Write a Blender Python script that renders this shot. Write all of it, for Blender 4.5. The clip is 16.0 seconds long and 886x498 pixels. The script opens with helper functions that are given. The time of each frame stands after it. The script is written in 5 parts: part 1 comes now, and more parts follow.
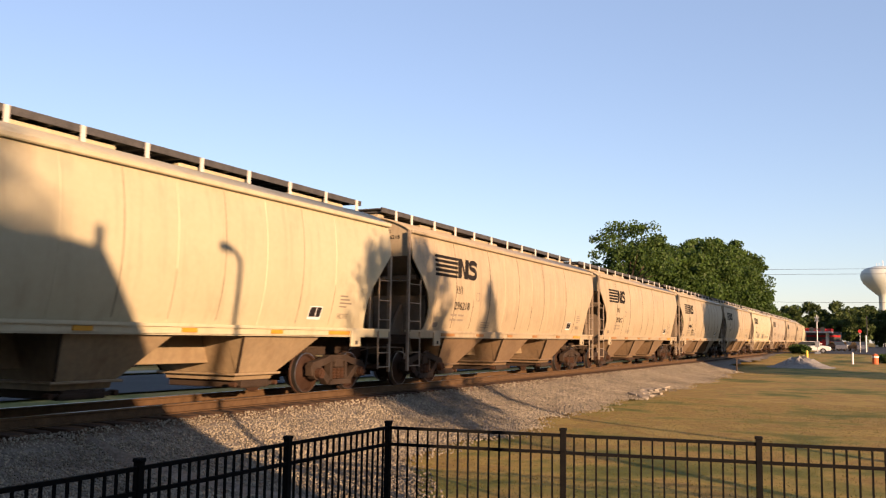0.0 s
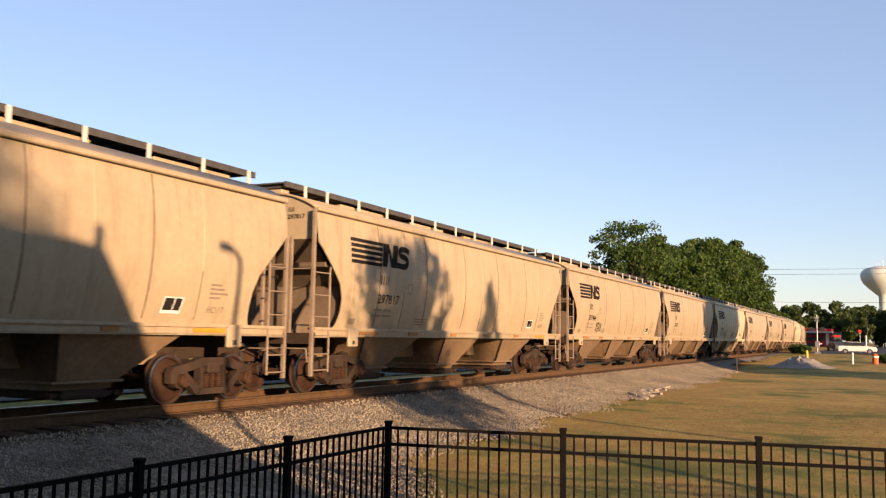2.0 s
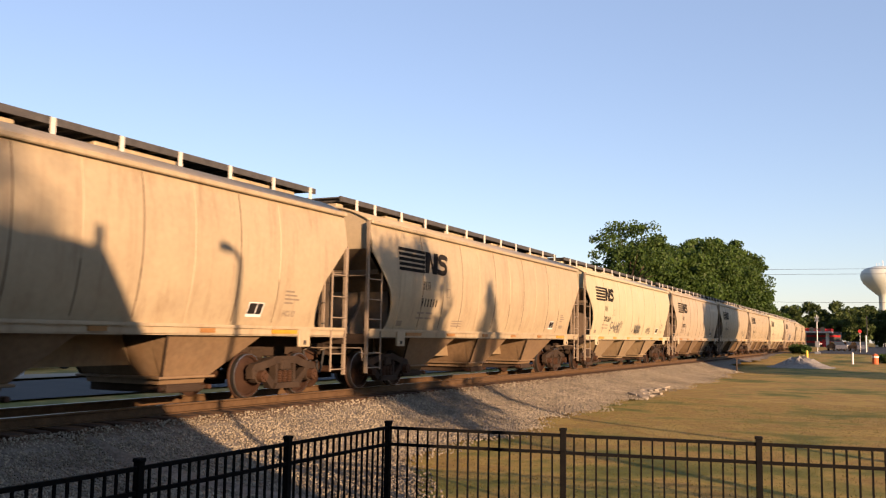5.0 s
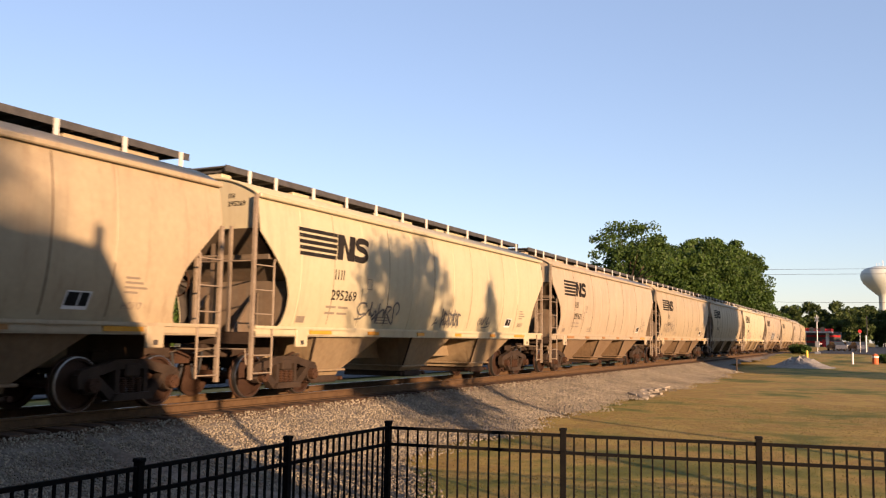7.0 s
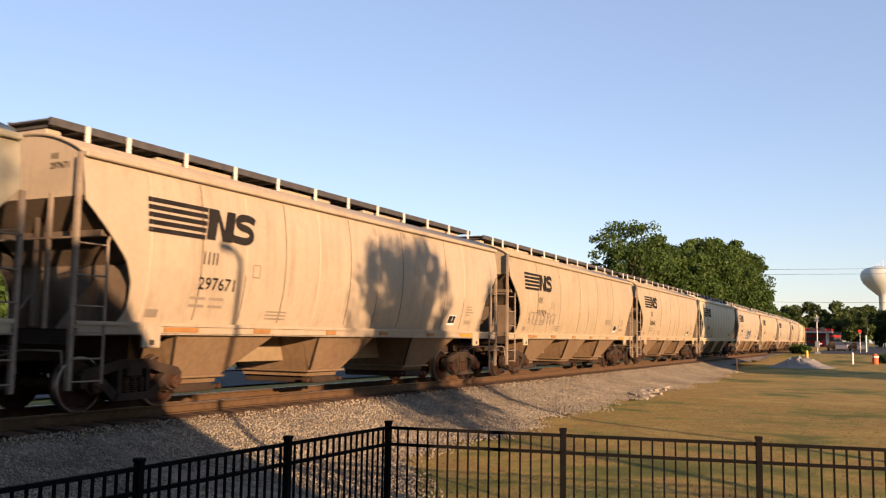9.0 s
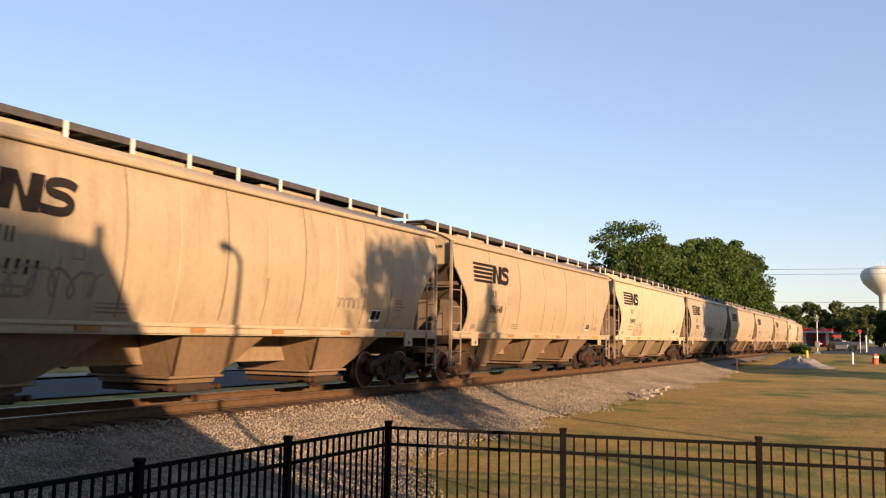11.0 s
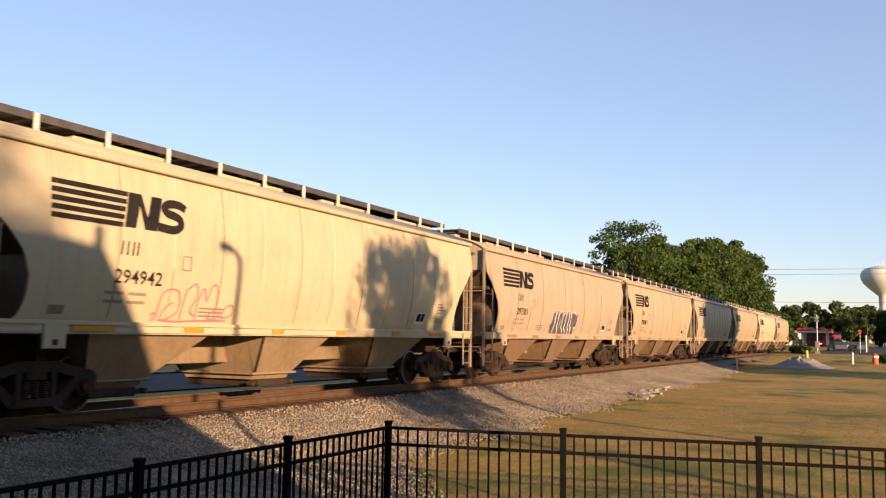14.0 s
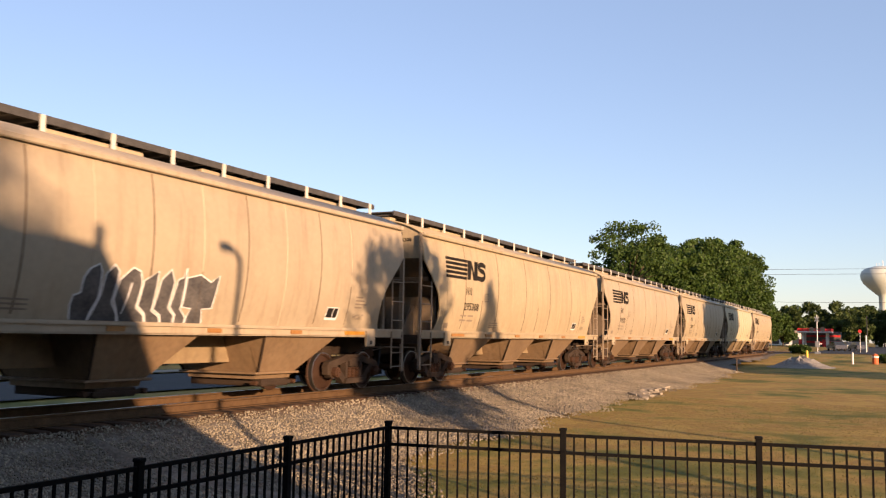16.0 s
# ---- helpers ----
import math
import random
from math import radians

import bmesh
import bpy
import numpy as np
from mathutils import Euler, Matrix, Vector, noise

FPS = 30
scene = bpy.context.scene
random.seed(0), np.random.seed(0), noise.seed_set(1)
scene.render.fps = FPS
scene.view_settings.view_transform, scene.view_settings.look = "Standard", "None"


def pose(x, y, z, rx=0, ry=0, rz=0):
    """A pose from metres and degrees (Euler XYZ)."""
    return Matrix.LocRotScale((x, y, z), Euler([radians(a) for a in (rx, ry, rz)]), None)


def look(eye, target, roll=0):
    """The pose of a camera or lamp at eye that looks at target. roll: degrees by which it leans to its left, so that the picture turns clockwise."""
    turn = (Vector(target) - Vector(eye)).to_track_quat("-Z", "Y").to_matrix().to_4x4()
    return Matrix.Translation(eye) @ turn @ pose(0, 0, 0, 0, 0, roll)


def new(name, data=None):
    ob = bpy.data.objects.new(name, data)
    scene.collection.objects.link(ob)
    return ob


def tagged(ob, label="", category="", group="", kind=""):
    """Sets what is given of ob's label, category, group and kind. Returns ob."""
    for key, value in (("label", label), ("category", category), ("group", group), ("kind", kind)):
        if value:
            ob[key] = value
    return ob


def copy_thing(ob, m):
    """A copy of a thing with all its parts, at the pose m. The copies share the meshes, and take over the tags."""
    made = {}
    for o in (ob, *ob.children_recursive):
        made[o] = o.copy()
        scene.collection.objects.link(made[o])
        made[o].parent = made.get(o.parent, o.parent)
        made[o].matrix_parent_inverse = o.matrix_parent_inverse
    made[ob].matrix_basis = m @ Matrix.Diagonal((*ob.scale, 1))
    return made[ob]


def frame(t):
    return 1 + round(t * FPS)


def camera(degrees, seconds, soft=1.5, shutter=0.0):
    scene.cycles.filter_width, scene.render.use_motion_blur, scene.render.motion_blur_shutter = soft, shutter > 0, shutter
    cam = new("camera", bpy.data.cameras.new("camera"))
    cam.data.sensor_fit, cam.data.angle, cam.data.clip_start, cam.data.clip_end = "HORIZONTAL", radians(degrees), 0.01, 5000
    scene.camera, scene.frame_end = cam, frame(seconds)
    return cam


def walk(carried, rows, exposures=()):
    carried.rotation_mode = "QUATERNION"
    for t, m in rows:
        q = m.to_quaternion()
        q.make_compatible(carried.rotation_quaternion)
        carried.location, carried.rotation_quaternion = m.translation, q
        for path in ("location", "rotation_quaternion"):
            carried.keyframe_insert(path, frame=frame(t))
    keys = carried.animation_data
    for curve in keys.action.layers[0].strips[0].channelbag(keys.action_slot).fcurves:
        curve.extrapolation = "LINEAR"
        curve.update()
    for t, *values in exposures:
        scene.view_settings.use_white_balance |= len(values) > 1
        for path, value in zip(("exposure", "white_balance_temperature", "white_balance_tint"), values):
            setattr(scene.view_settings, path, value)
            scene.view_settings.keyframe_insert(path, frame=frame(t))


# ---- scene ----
# The world: x runs along the track towards the far end, y away from the camera, z = 0 on the rail heads.
TRACK_Y = 12.585          # track centre line
CURVE_X, CURVE_R = 130.0, 900.0   # straight up to here, then a curve
PITCH = 17.695            # coupler to coupler
GROUND = -0.85

cam = camera(53.74, 16.0, soft=1.2, shutter=0.16)
EYE = Vector((0.0, 0.0, 1.332))
YAW, TILT = 0.4608, 0.0995
CAM_POSE = look(EYE, EYE + Vector((math.cos(TILT) * math.cos(YAW), math.cos(TILT) * math.sin(YAW), math.sin(TILT))), 0.87)
walk(cam, [(0.0, CAM_POSE), (16.0, CAM_POSE)], exposures=[(0.0, 1.38, 6570, 28), (16.0, 1.38, 6570, 28)])

# ---- light ----
SUN_EL, SUN_X, SUN_Y = radians(9.5), -0.54, -0.8417
world = bpy.data.worlds.new("sky")
scene.world = world
world.use_nodes = True
wn = world.node_tree.nodes
sky = wn.new("ShaderNodeTexSky")
sky.sky_type = "NISHITA"
sky.sun_disc = False
sky.sun_elevation = SUN_EL
sky.sun_rotation = math.atan2(SUN_X, SUN_Y)
sky.air_density, sky.dust_density, sky.ozone_density = 1.0, 0.3, 2.0
wn["Background"].inputs["Strength"].default_value = 0.088
haze = wn.new("ShaderNodeMix")  # thin even haze over the clear sky
haze.data_type = "RGBA"
haze.inputs[0].default_value, haze.inputs[7].default_value = 0.35, (2.0, 2.85, 3.75, 1)
world.node_tree.links.new(sky.outputs[0], haze.inputs[6])
world.node_tree.links.new(haze.outputs[2], wn["Background"].inputs["Color"])
sun = new("sun", bpy.data.lights.new("sun", "SUN"))
sun.data.energy, sun.data.angle, sun.data.color = 5.0, radians(0.55), (1.0, 0.712, 0.40)
sun.matrix_world = look((SUN_X * math.cos(SUN_EL) * 60, SUN_Y * math.cos(SUN_EL) * 60, math.sin(SUN_EL) * 60), (0, 0, 0))


# ---- materials ----
def mat(name, a, b=None, rough=0.7, metal=0.0, scale=6.0, bump=0.0, fine=60.0, stretch=(1, 1, 1), obj=0.0, coords="Object", contrast=(0.35, 0.65), spec=0.2):
    """Two colours mixed by coarse and fine grain, with relief; obj: share of variation between objects."""
    m = bpy.data.materials.new(name)
    m.use_nodes = True
    n, l = m.node_tree.nodes, m.node_tree.links
    p = n["Principled BSDF"]
    p.inputs["Roughness"].default_value, p.inputs["Metallic"].default_value = rough, metal
    p.inputs["Specular IOR Level"].default_value = spec
    tc, mp = n.new("ShaderNodeTexCoord"), n.new("ShaderNodeMapping")
    mp.inputs["Scale"].default_value = stretch
    l.new(tc.outputs[coords], mp.inputs[0])
    n1, n2 = n.new("ShaderNodeTexNoise"), n.new("ShaderNodeTexNoise")
    n1.inputs["Scale"].default_value, n1.inputs["Detail"].default_value = scale, 4
    n2.inputs["Scale"].default_value, n2.inputs["Detail"].default_value = fine, 3
    l.new(mp.outputs[0], n1.inputs["Vector"]), l.new(mp.outputs[0], n2.inputs["Vector"])
    mx = n.new("ShaderNodeMath")
    mx.operation = "MULTIPLY_ADD"
    l.new(n2.outputs["Fac"], mx.inputs[0])
    mx.inputs[1].default_value = 0.45
    add = n.new("ShaderNodeMath")
    add.operation = "MULTIPLY"
    add.inputs[1].default_value = 0.55
    l.new(n1.outputs["Fac"], add.inputs[0]), l.new(add.outputs[0], mx.inputs[2])
    rp = n.new("ShaderNodeValToRGB")
    rp.color_ramp.elements[0].position, rp.color_ramp.elements[1].position = contrast
    b = b or tuple(min(1, c * 1.25) for c in a)
    rp.color_ramp.elements[0].color, rp.color_ramp.elements[1].color = (*a, 1), (*b, 1)
    l.new(mx.outputs[0], rp.inputs[0])
    out = rp.outputs[0]
    if obj:
        oi, hs, mr = n.new("ShaderNodeObjectInfo"), n.new("ShaderNodeHueSaturation"), n.new("ShaderNodeMapRange")
        l.new(oi.outputs["Random"], mr.inputs[0])
        mr.inputs[3].default_value, mr.inputs[4].default_value = 1 - obj, 1 + obj
        l.new(mr.outputs[0], hs.inputs["Value"]), l.new(out, hs.inputs["Color"])
        out = hs.outputs[0]
    l.new(out, p.inputs["Base Color"])
    if bump:
        bp = n.new("ShaderNodeBump")
        bp.inputs["Strength"].default_value, bp.inputs["Distance"].default_value = bump, 0.02
        l.new(mx.outputs[0], bp.inputs["Height"]), l.new(bp.outputs[0], p.inputs["Normal"])
    return m


def leafy(name, dark, light):
    """Leaves that vary one from another and let some light through."""
    m = mat(name, dark, light, rough=0.6, scale=0.5, fine=3.0, spec=0.25)
    n, l = m.node_tree.nodes, m.node_tree.links
    g, hs, mr = n.new("ShaderNodeNewGeometry"), n.new("ShaderNodeHueSaturation"), n.new("ShaderNodeMapRange")
    l.new(g.outputs["Random Per Island"], mr.inputs[0])
    mr.inputs[3].default_value, mr.inputs[4].default_value = 0.68, 1.3
    p = n["Principled BSDF"]
    src = p.inputs["Base Color"].links[0].from_socket
    l.new(src, hs.inputs["Color"]), l.new(mr.outputs[0], hs.inputs["Value"]), l.new(hs.outputs[0], p.inputs["Base Color"])
    tr, mix = n.new("ShaderNodeBsdfTranslucent"), n.new("ShaderNodeMixShader")
    l.new(hs.outputs[0], tr.inputs[0])
    mix.inputs[0].default_value = 0.3
    l.new(p.outputs[0], mix.inputs[1]), l.new(tr.outputs[0], mix.inputs[2]), l.new(mix.outputs[0], n["Material Output"].inputs[0])
    return m


def car_paint(name, a, b, dirt):
    """Weathered enamel: mottled, with rusty streaks that run down the side."""
    m = mat(name, a, b, rough=0.55, scale=0.7, fine=9.0, bump=0.05, obj=0.05, spec=0.35)
    n, l = m.node_tree.nodes, m.node_tree.links
    p = n["Principled BSDF"]
    src = p.inputs["Base Color"].links[0].from_socket
    tc, mp, nz, rp, mix = (n.new(k) for k in ("ShaderNodeTexCoord", "ShaderNodeMapping", "ShaderNodeTexNoise", "ShaderNodeValToRGB", "ShaderNodeMix"))
    mp.inputs["Scale"].default_value = (3.2, 3.2, 0.22)
    nz.inputs["Scale"].default_value, nz.inputs["Detail"].default_value, nz.inputs["Roughness"].default_value = 1.4, 6, 0.65
    rp.color_ramp.elements[0].position, rp.color_ramp.elements[1].position = 0.50, 0.78
    rp.color_ramp.elements[0].color, rp.color_ramp.elements[1].color = (0, 0, 0, 1), (dirt, dirt, dirt, 1)
    l.new(tc.outputs["Object"], mp.inputs[0]), l.new(mp.outputs[0], nz.inputs["Vector"]), l.new(nz.outputs["Fac"], rp.inputs[0])
    mix.data_type = "RGBA"
    l.new(rp.outputs[0], mix.inputs[0]), l.new(src, mix.inputs[6])
    mix.inputs[7].default_value = (0.135, 0.078, 0.04, 1)
    nb, rb, mb = n.new("ShaderNodeTexNoise"), n.new("ShaderNodeValToRGB"), n.new("ShaderNodeMix")
    nb.inputs["Scale"].default_value, nb.inputs["Detail"].default_value, nb.inputs["Roughness"].default_value = 1.1, 8, 0.7
    rb.color_ramp.elements[0].position, rb.color_ramp.elements[1].position = 0.56, 0.74
    rb.color_ramp.elements[0].color, rb.color_ramp.elements[1].color = (0, 0, 0, 1), (dirt * 0.7, dirt * 0.7, dirt * 0.7, 1)
    oi, va = n.new("ShaderNodeObjectInfo"), n.new("ShaderNodeVectorMath")
    va.operation = "ADD"
    l.new(tc.outputs["Object"], va.inputs[0]), l.new(oi.outputs["Random"], va.inputs[1])
    sc = n.new("ShaderNodeVectorMath")
    sc.operation = "MULTIPLY_ADD"
    sc.inputs[1].default_value = (37, 53, 29)
    l.new(oi.outputs["Random"], sc.inputs[0]), l.new(tc.outputs["Object"], sc.inputs[2])
    l.new(sc.outputs[0], nb.inputs["Vector"]), l.new(sc.outputs[0], mp.inputs[0])
    l.new(nb.outputs["Fac"], rb.inputs[0])
    mb.data_type = "RGBA"
    l.new(rb.outputs[0], mb.inputs[0]), l.new(mix.outputs[2], mb.inputs[6])
    mb.inputs[7].default_value = (0.2, 0.15, 0.1, 1)
    n.remove(va)
    l.new(mb.outputs[2], p.inputs["Base Color"])
    return m


M = {}
M["tan"] = car_paint("tan_car_paint", (0.261, 0.206, 0.128), (0.314, 0.252, 0.158), 0.5)
M["cream"] = car_paint("cream_car_paint", (0.332, 0.288, 0.181), (0.363, 0.317, 0.205), 0.3)
M["grey"] = car_paint("grey_car_paint", (0.27, 0.219, 0.149), (0.319, 0.257, 0.175), 0.45)
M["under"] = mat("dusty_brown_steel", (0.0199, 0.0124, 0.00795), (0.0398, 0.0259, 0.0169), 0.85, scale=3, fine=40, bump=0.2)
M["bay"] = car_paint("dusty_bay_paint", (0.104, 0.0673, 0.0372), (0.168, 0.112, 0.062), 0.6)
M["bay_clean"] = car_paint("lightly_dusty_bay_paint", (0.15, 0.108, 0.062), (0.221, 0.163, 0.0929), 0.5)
M["end"] = car_paint("sooty_end_paint", (0.0762, 0.056, 0.0381), (0.121, 0.0918, 0.0627), 0.6)
# interior shade put into the colour of inward faces
M["inner"] = mat("dark_sheet_back", (0.03, 0.026, 0.022), (0.06, 0.05, 0.042), 0.9, scale=3, fine=40)
M["seam"] = mat("rust_stained_seam", (0.0531, 0.0354, 0.0221), (0.168, 0.124, 0.0796), 0.8, scale=1.2, fine=12)
M["seam_faint"] = mat("faintly_stained_seam", (0.133, 0.102, 0.062), (0.266, 0.23, 0.15), 0.8, scale=1.2, fine=12)
M["ladder"] = mat("worn_ladder_paint", (0.143, 0.108, 0.0747), (0.227, 0.179, 0.128), 0.6, scale=2, fine=25)
M["rust"] = mat("rusty_steel", (0.0342, 0.0158, 0.0084), (0.0631, 0.0315, 0.0171), 0.8, 0.2, scale=5, fine=60, bump=0.2)
M["wheel"] = mat("wheel_steel", (0.0344, 0.0172, 0.0109), (0.0574, 0.0315, 0.0201), 0.65, 0.5, scale=4, fine=40)
M["tread"] = mat("polished_steel", (0.2835, 0.2633, 0.243), (0.351, 0.324, 0.297), 0.4, 1.0, scale=4, fine=40)
M["black"] = mat("black_paint", (0.018, 0.018, 0.022), (0.03, 0.03, 0.034), 0.5, scale=8, fine=50)
M["walkway"] = mat("dark_grating", (0.045, 0.043, 0.042), (0.09, 0.085, 0.08), 0.7, 0.4, scale=4, fine=80)
M["post_white"] = mat("galvanised_bracket", (0.396, 0.375, 0.333), (0.481, 0.453, 0.404), 0.55, scale=5, fine=40)
M["decal_black"] = mat("black_lettering", (0.011, 0.010, 0.010), (0.024, 0.021, 0.019), 0.85, scale=2, fine=30, spec=0.02)
M["decal_faint"] = mat("faded_lettering", (0.143, 0.114, 0.0836), (0.203, 0.161, 0.119), 0.6, scale=3, fine=30)
M["decal_white"] = mat("white_decal", (0.496, 0.489, 0.46), (0.566, 0.559, 0.538), 0.6, scale=3, fine=30)
M["decal_pink"] = mat("pink_spray", (0.269, 0.102, 0.114), (0.329, 0.143, 0.149), 0.6, scale=3, fine=30)
M["decal_silver"] = mat("silver_spray", (0.035, 0.034, 0.036), (0.1, 0.092, 0.085), 0.5, scale=3, fine=20)
M["reflector"] = mat("yellow_reflector", (0.37, 0.161, 0.0119), (0.448, 0.215, 0.0239), 0.4, scale=5, fine=40)
M["reflector_worn"] = mat("worn_reflector", (0.203, 0.0956, 0.0299), (0.269, 0.131, 0.0418), 0.5, scale=5, fine=40)
M["rail"] = mat("rusty_rail", (0.066, 0.037, 0.0176), (0.11, 0.0645, 0.0308), 0.75, 0.3, scale=6, fine=70, bump=0.15)
M["tie"] = mat("creosoted_timber", (0.0381, 0.0224, 0.0134), (0.0762, 0.047, 0.0291), 0.9, scale=3, fine=30, stretch=(1, 0.2, 1), bump=0.5, obj=0.2)
M["fence"] = mat("black_powder_coat", (0.004, 0.004, 0.004), (0.008, 0.0075, 0.007), 0.8, scale=8, fine=80, spec=0.04)
M["asphalt"] = mat("asphalt", (0.0215, 0.022, 0.0239), (0.0358, 0.0363, 0.0382), 0.85, scale=0.6, fine=30, bump=0.1)
M["bark"] = mat("bark", (0.0418, 0.0299, 0.0209), (0.0897, 0.0657, 0.0478), 0.95, scale=3, fine=20, stretch=(1, 1, 0.2), bump=0.6)
M["leaf"] = leafy("oak_leaves", (0.0221, 0.0478, 0.00664), (0.0531, 0.092, 0.0142))
M["leaf_far"] = leafy("far_leaves", (0.0255, 0.0439, 0.0092), (0.0566, 0.0816, 0.0184))
M["leaf_light"] = leafy("light_leaves", (0.0239, 0.0406, 0.0086), (0.0573, 0.0789, 0.0215))
M["stone"] = mat("granite_ballast", (0.119, 0.108, 0.0926), (0.275, 0.251, 0.221), 0.9, scale=9, fine=45, bump=0.3)
M["concrete"] = mat("concrete", (0.201, 0.172, 0.133), (0.249, 0.215, 0.165), 0.9, scale=2, fine=30, bump=0.1)
M["white"] = mat("white_paint", (0.481, 0.474, 0.453), (0.552, 0.545, 0.524), 0.5, scale=2, fine=30)
M["red"] = mat("red_panel", (0.414, 0.0226, 0.0226), (0.489, 0.0376, 0.0339), 0.45, scale=2, fine=30)
M["yellow"] = mat("yellow_plastic", (0.527, 0.376, 0.0451), (0.602, 0.436, 0.0677), 0.5, scale=4, fine=30)
M["orange"] = mat("orange_plastic", (0.336, 0.0796, 0.0266), (0.407, 0.106, 0.0354), 0.6, scale=4, fine=30)
M["tower"] = mat("pale_tank_paint", (0.396, 0.425, 0.389), (0.453, 0.481, 0.439), 0.45, scale=0.3, fine=3)
M["blue"] = mat("blue_lettering", (0.0358, 0.0717, 0.179), (0.0478, 0.0897, 0.215), 0.5, scale=2, fine=20)
M["glass"] = mat("dark_glass", (0.02, 0.025, 0.03), (0.03, 0.035, 0.04), 0.1, scale=2, fine=20, spec=0.5)
M["brick"] = mat("red_brick_wall", (0.143, 0.0657, 0.0448), (0.215, 0.108, 0.0717), 0.9, scale=1.5, fine=25, bump=0.2)
# weathered shingles; on the kiosk the grey stands for shade on white
M["roofing"] = mat("weathered_grey", (0.0597, 0.0568, 0.0538), (0.108, 0.102, 0.0956), 0.9, scale=2, fine=25, bump=0.3)
M["silver"] = mat("car_enamel_silver", (0.251, 0.257, 0.269), (0.299, 0.305, 0.317), 0.3, 0.6, scale=2, fine=20)
M["navy"] = mat("car_enamel_dark", (0.03, 0.035, 0.05), (0.05, 0.055, 0.075), 0.3, 0.3, scale=2, fine=20)
M["rubber"] = mat("tyre_rubber", (0.02, 0.02, 0.02), (0.035, 0.035, 0.035), 0.9, scale=6, fine=40)


# ---- mesh helpers ----
def mesh_ob(name, bm, material, smooth=False):
    me = bpy.data.meshes.new(name)
    bmesh.ops.recalc_face_normals(bm, faces=bm.faces)
    bm.to_mesh(me)
    bm.free()
    me.materials.append(material)
    if smooth:
        me.polygons.foreach_set("use_smooth", [True] * len(me.polygons))
    return new(name, me)


def part(name, bm, material, parent, label="", smooth=False, at=None):
    ob = mesh_ob(name, bm, material, smooth)
    ob.parent = parent
    if at is not None:
        ob.matrix_basis = at
    return tagged(ob, label)


def again(ob, at, parent=None):
    """The same mesh once more, as an object of its own."""
    o = new(ob.name.split(".")[0], ob.data)
    o.parent = parent or ob.parent
    o.matrix_basis = at
    if "label" in ob:
        o["label"] = ob["label"]
    return o


def thing(name, label, category, group="", kind="", at=None):
    ob = new(name)
    if at is not None:
        ob.matrix_basis = at
    return tagged(ob, label, category, group, kind)


def B(bm, x0, x1, y0, y1, z0, z1, bev=0.0):
    r = bmesh.ops.create_cube(bm, size=1.0)
    for v in r["verts"]:
        v.co = Vector(((x0 + x1) / 2 + v.co.x * (x1 - x0), (y0 + y1) / 2 + v.co.y * (y1 - y0), (z0 + z1) / 2 + v.co.z * (z1 - z0)))
    if bev:
        bmesh.ops.bevel(bm, geom=list({e for v in r["verts"] for e in v.link_edges}), offset=bev, segments=1, affect="EDGES")
    return bm


def C(bm, p0, p1, r0, r1=None, n=10, caps=True):
    p0, p1 = Vector(p0), Vector(p1)
    d = p1 - p0
    m = Matrix.Translation((p0 + p1) / 2) @ d.to_track_quat("Z", "Y").to_matrix().to_4x4()
    bmesh.ops.create_cone(bm, cap_ends=caps, segments=n, radius1=r0, radius2=r0 if r1 is None else r1, depth=d.length, matrix=m)
    return bm


def PRISM(bm, pts, y0, y1):
    """A polygon in x, z drawn out from y0 to y1."""
    a = [bm.verts.new((x, y0, z)) for x, z in pts]
    b = [bm.verts.new((x, y1, z)) for x, z in pts]
    bm.faces.new(a), bm.faces.new(b[::-1])
    for i in range(len(pts)):
        j = (i + 1) % len(pts)
        bm.faces.new((a[i], b[i], b[j], a[j]))
    return bm


def LATHE(bm, prof, n=24, axis="Z"):
    """Turns a profile of (radius, height) round an axis."""
    rings = []
    for r, h in prof:
        ring = []
        for i in range(n):
            a = 2 * math.pi * i / n
            c, s = r * math.cos(a), r * math.sin(a)
            ring.append(bm.verts.new((c, s, h) if axis == "Z" else (c, h, s)))
        rings.append(ring)
    for p, q in zip(rings, rings[1:]):
        for i in range(n):
            bm.faces.new((p[i], p[(i + 1) % n], q[(i + 1) % n], q[i]))
    bm.faces.new(rings[0]), bm.faces.new(rings[-1])
    return bm


def bm_():
    return bmesh.new()


def raw(name, verts, faces, material, parent=None):
    """A mesh straight from arrays of vertices and faces with equal corner counts."""
    me = bpy.data.meshes.new(name)
    k = faces.shape[1]
    me.vertices.add(len(verts)), me.loops.add(faces.size), me.polygons.add(len(faces))
    me.vertices.foreach_set("co", np.asarray(verts, np.float32).ravel())
    me.loops.foreach_set("vertex_index", faces.astype(np.int32).ravel())
    me.polygons.foreach_set("loop_start", np.arange(0, faces.size, k, dtype=np.int32))
    me.update(calc_edges=True)
    me.materials.append(material)
    ob = new(name, me)
    ob.parent = parent
    return ob


def along(s):
    """Place and heading of the track at s metres."""
    if s <= CURVE_X:
        return s, TRACK_Y, 0.0
    a = (s - CURVE_X) / CURVE_R
    return CURVE_X + CURVE_R * math.sin(a), TRACK_Y + CURVE_R * (1 - math.cos(a)), a


# ---- ground, ballast, road ----
def smooth(a, b, x):
    t = min(1.0, max(0.0, (x - a) / (b - a)))
    return t * t * (3 - 2 * t)


def ground_z(x, y):
    rise = 0.78 * smooth(76, 114, x)
    far = 0.25 * smooth(17, 24, y) * (1 - smooth(76, 114, x))
    return GROUND + rise + far + 0.03 * math.sin(x * 0.31 + y * 0.4) * math.cos(y * 0.23)


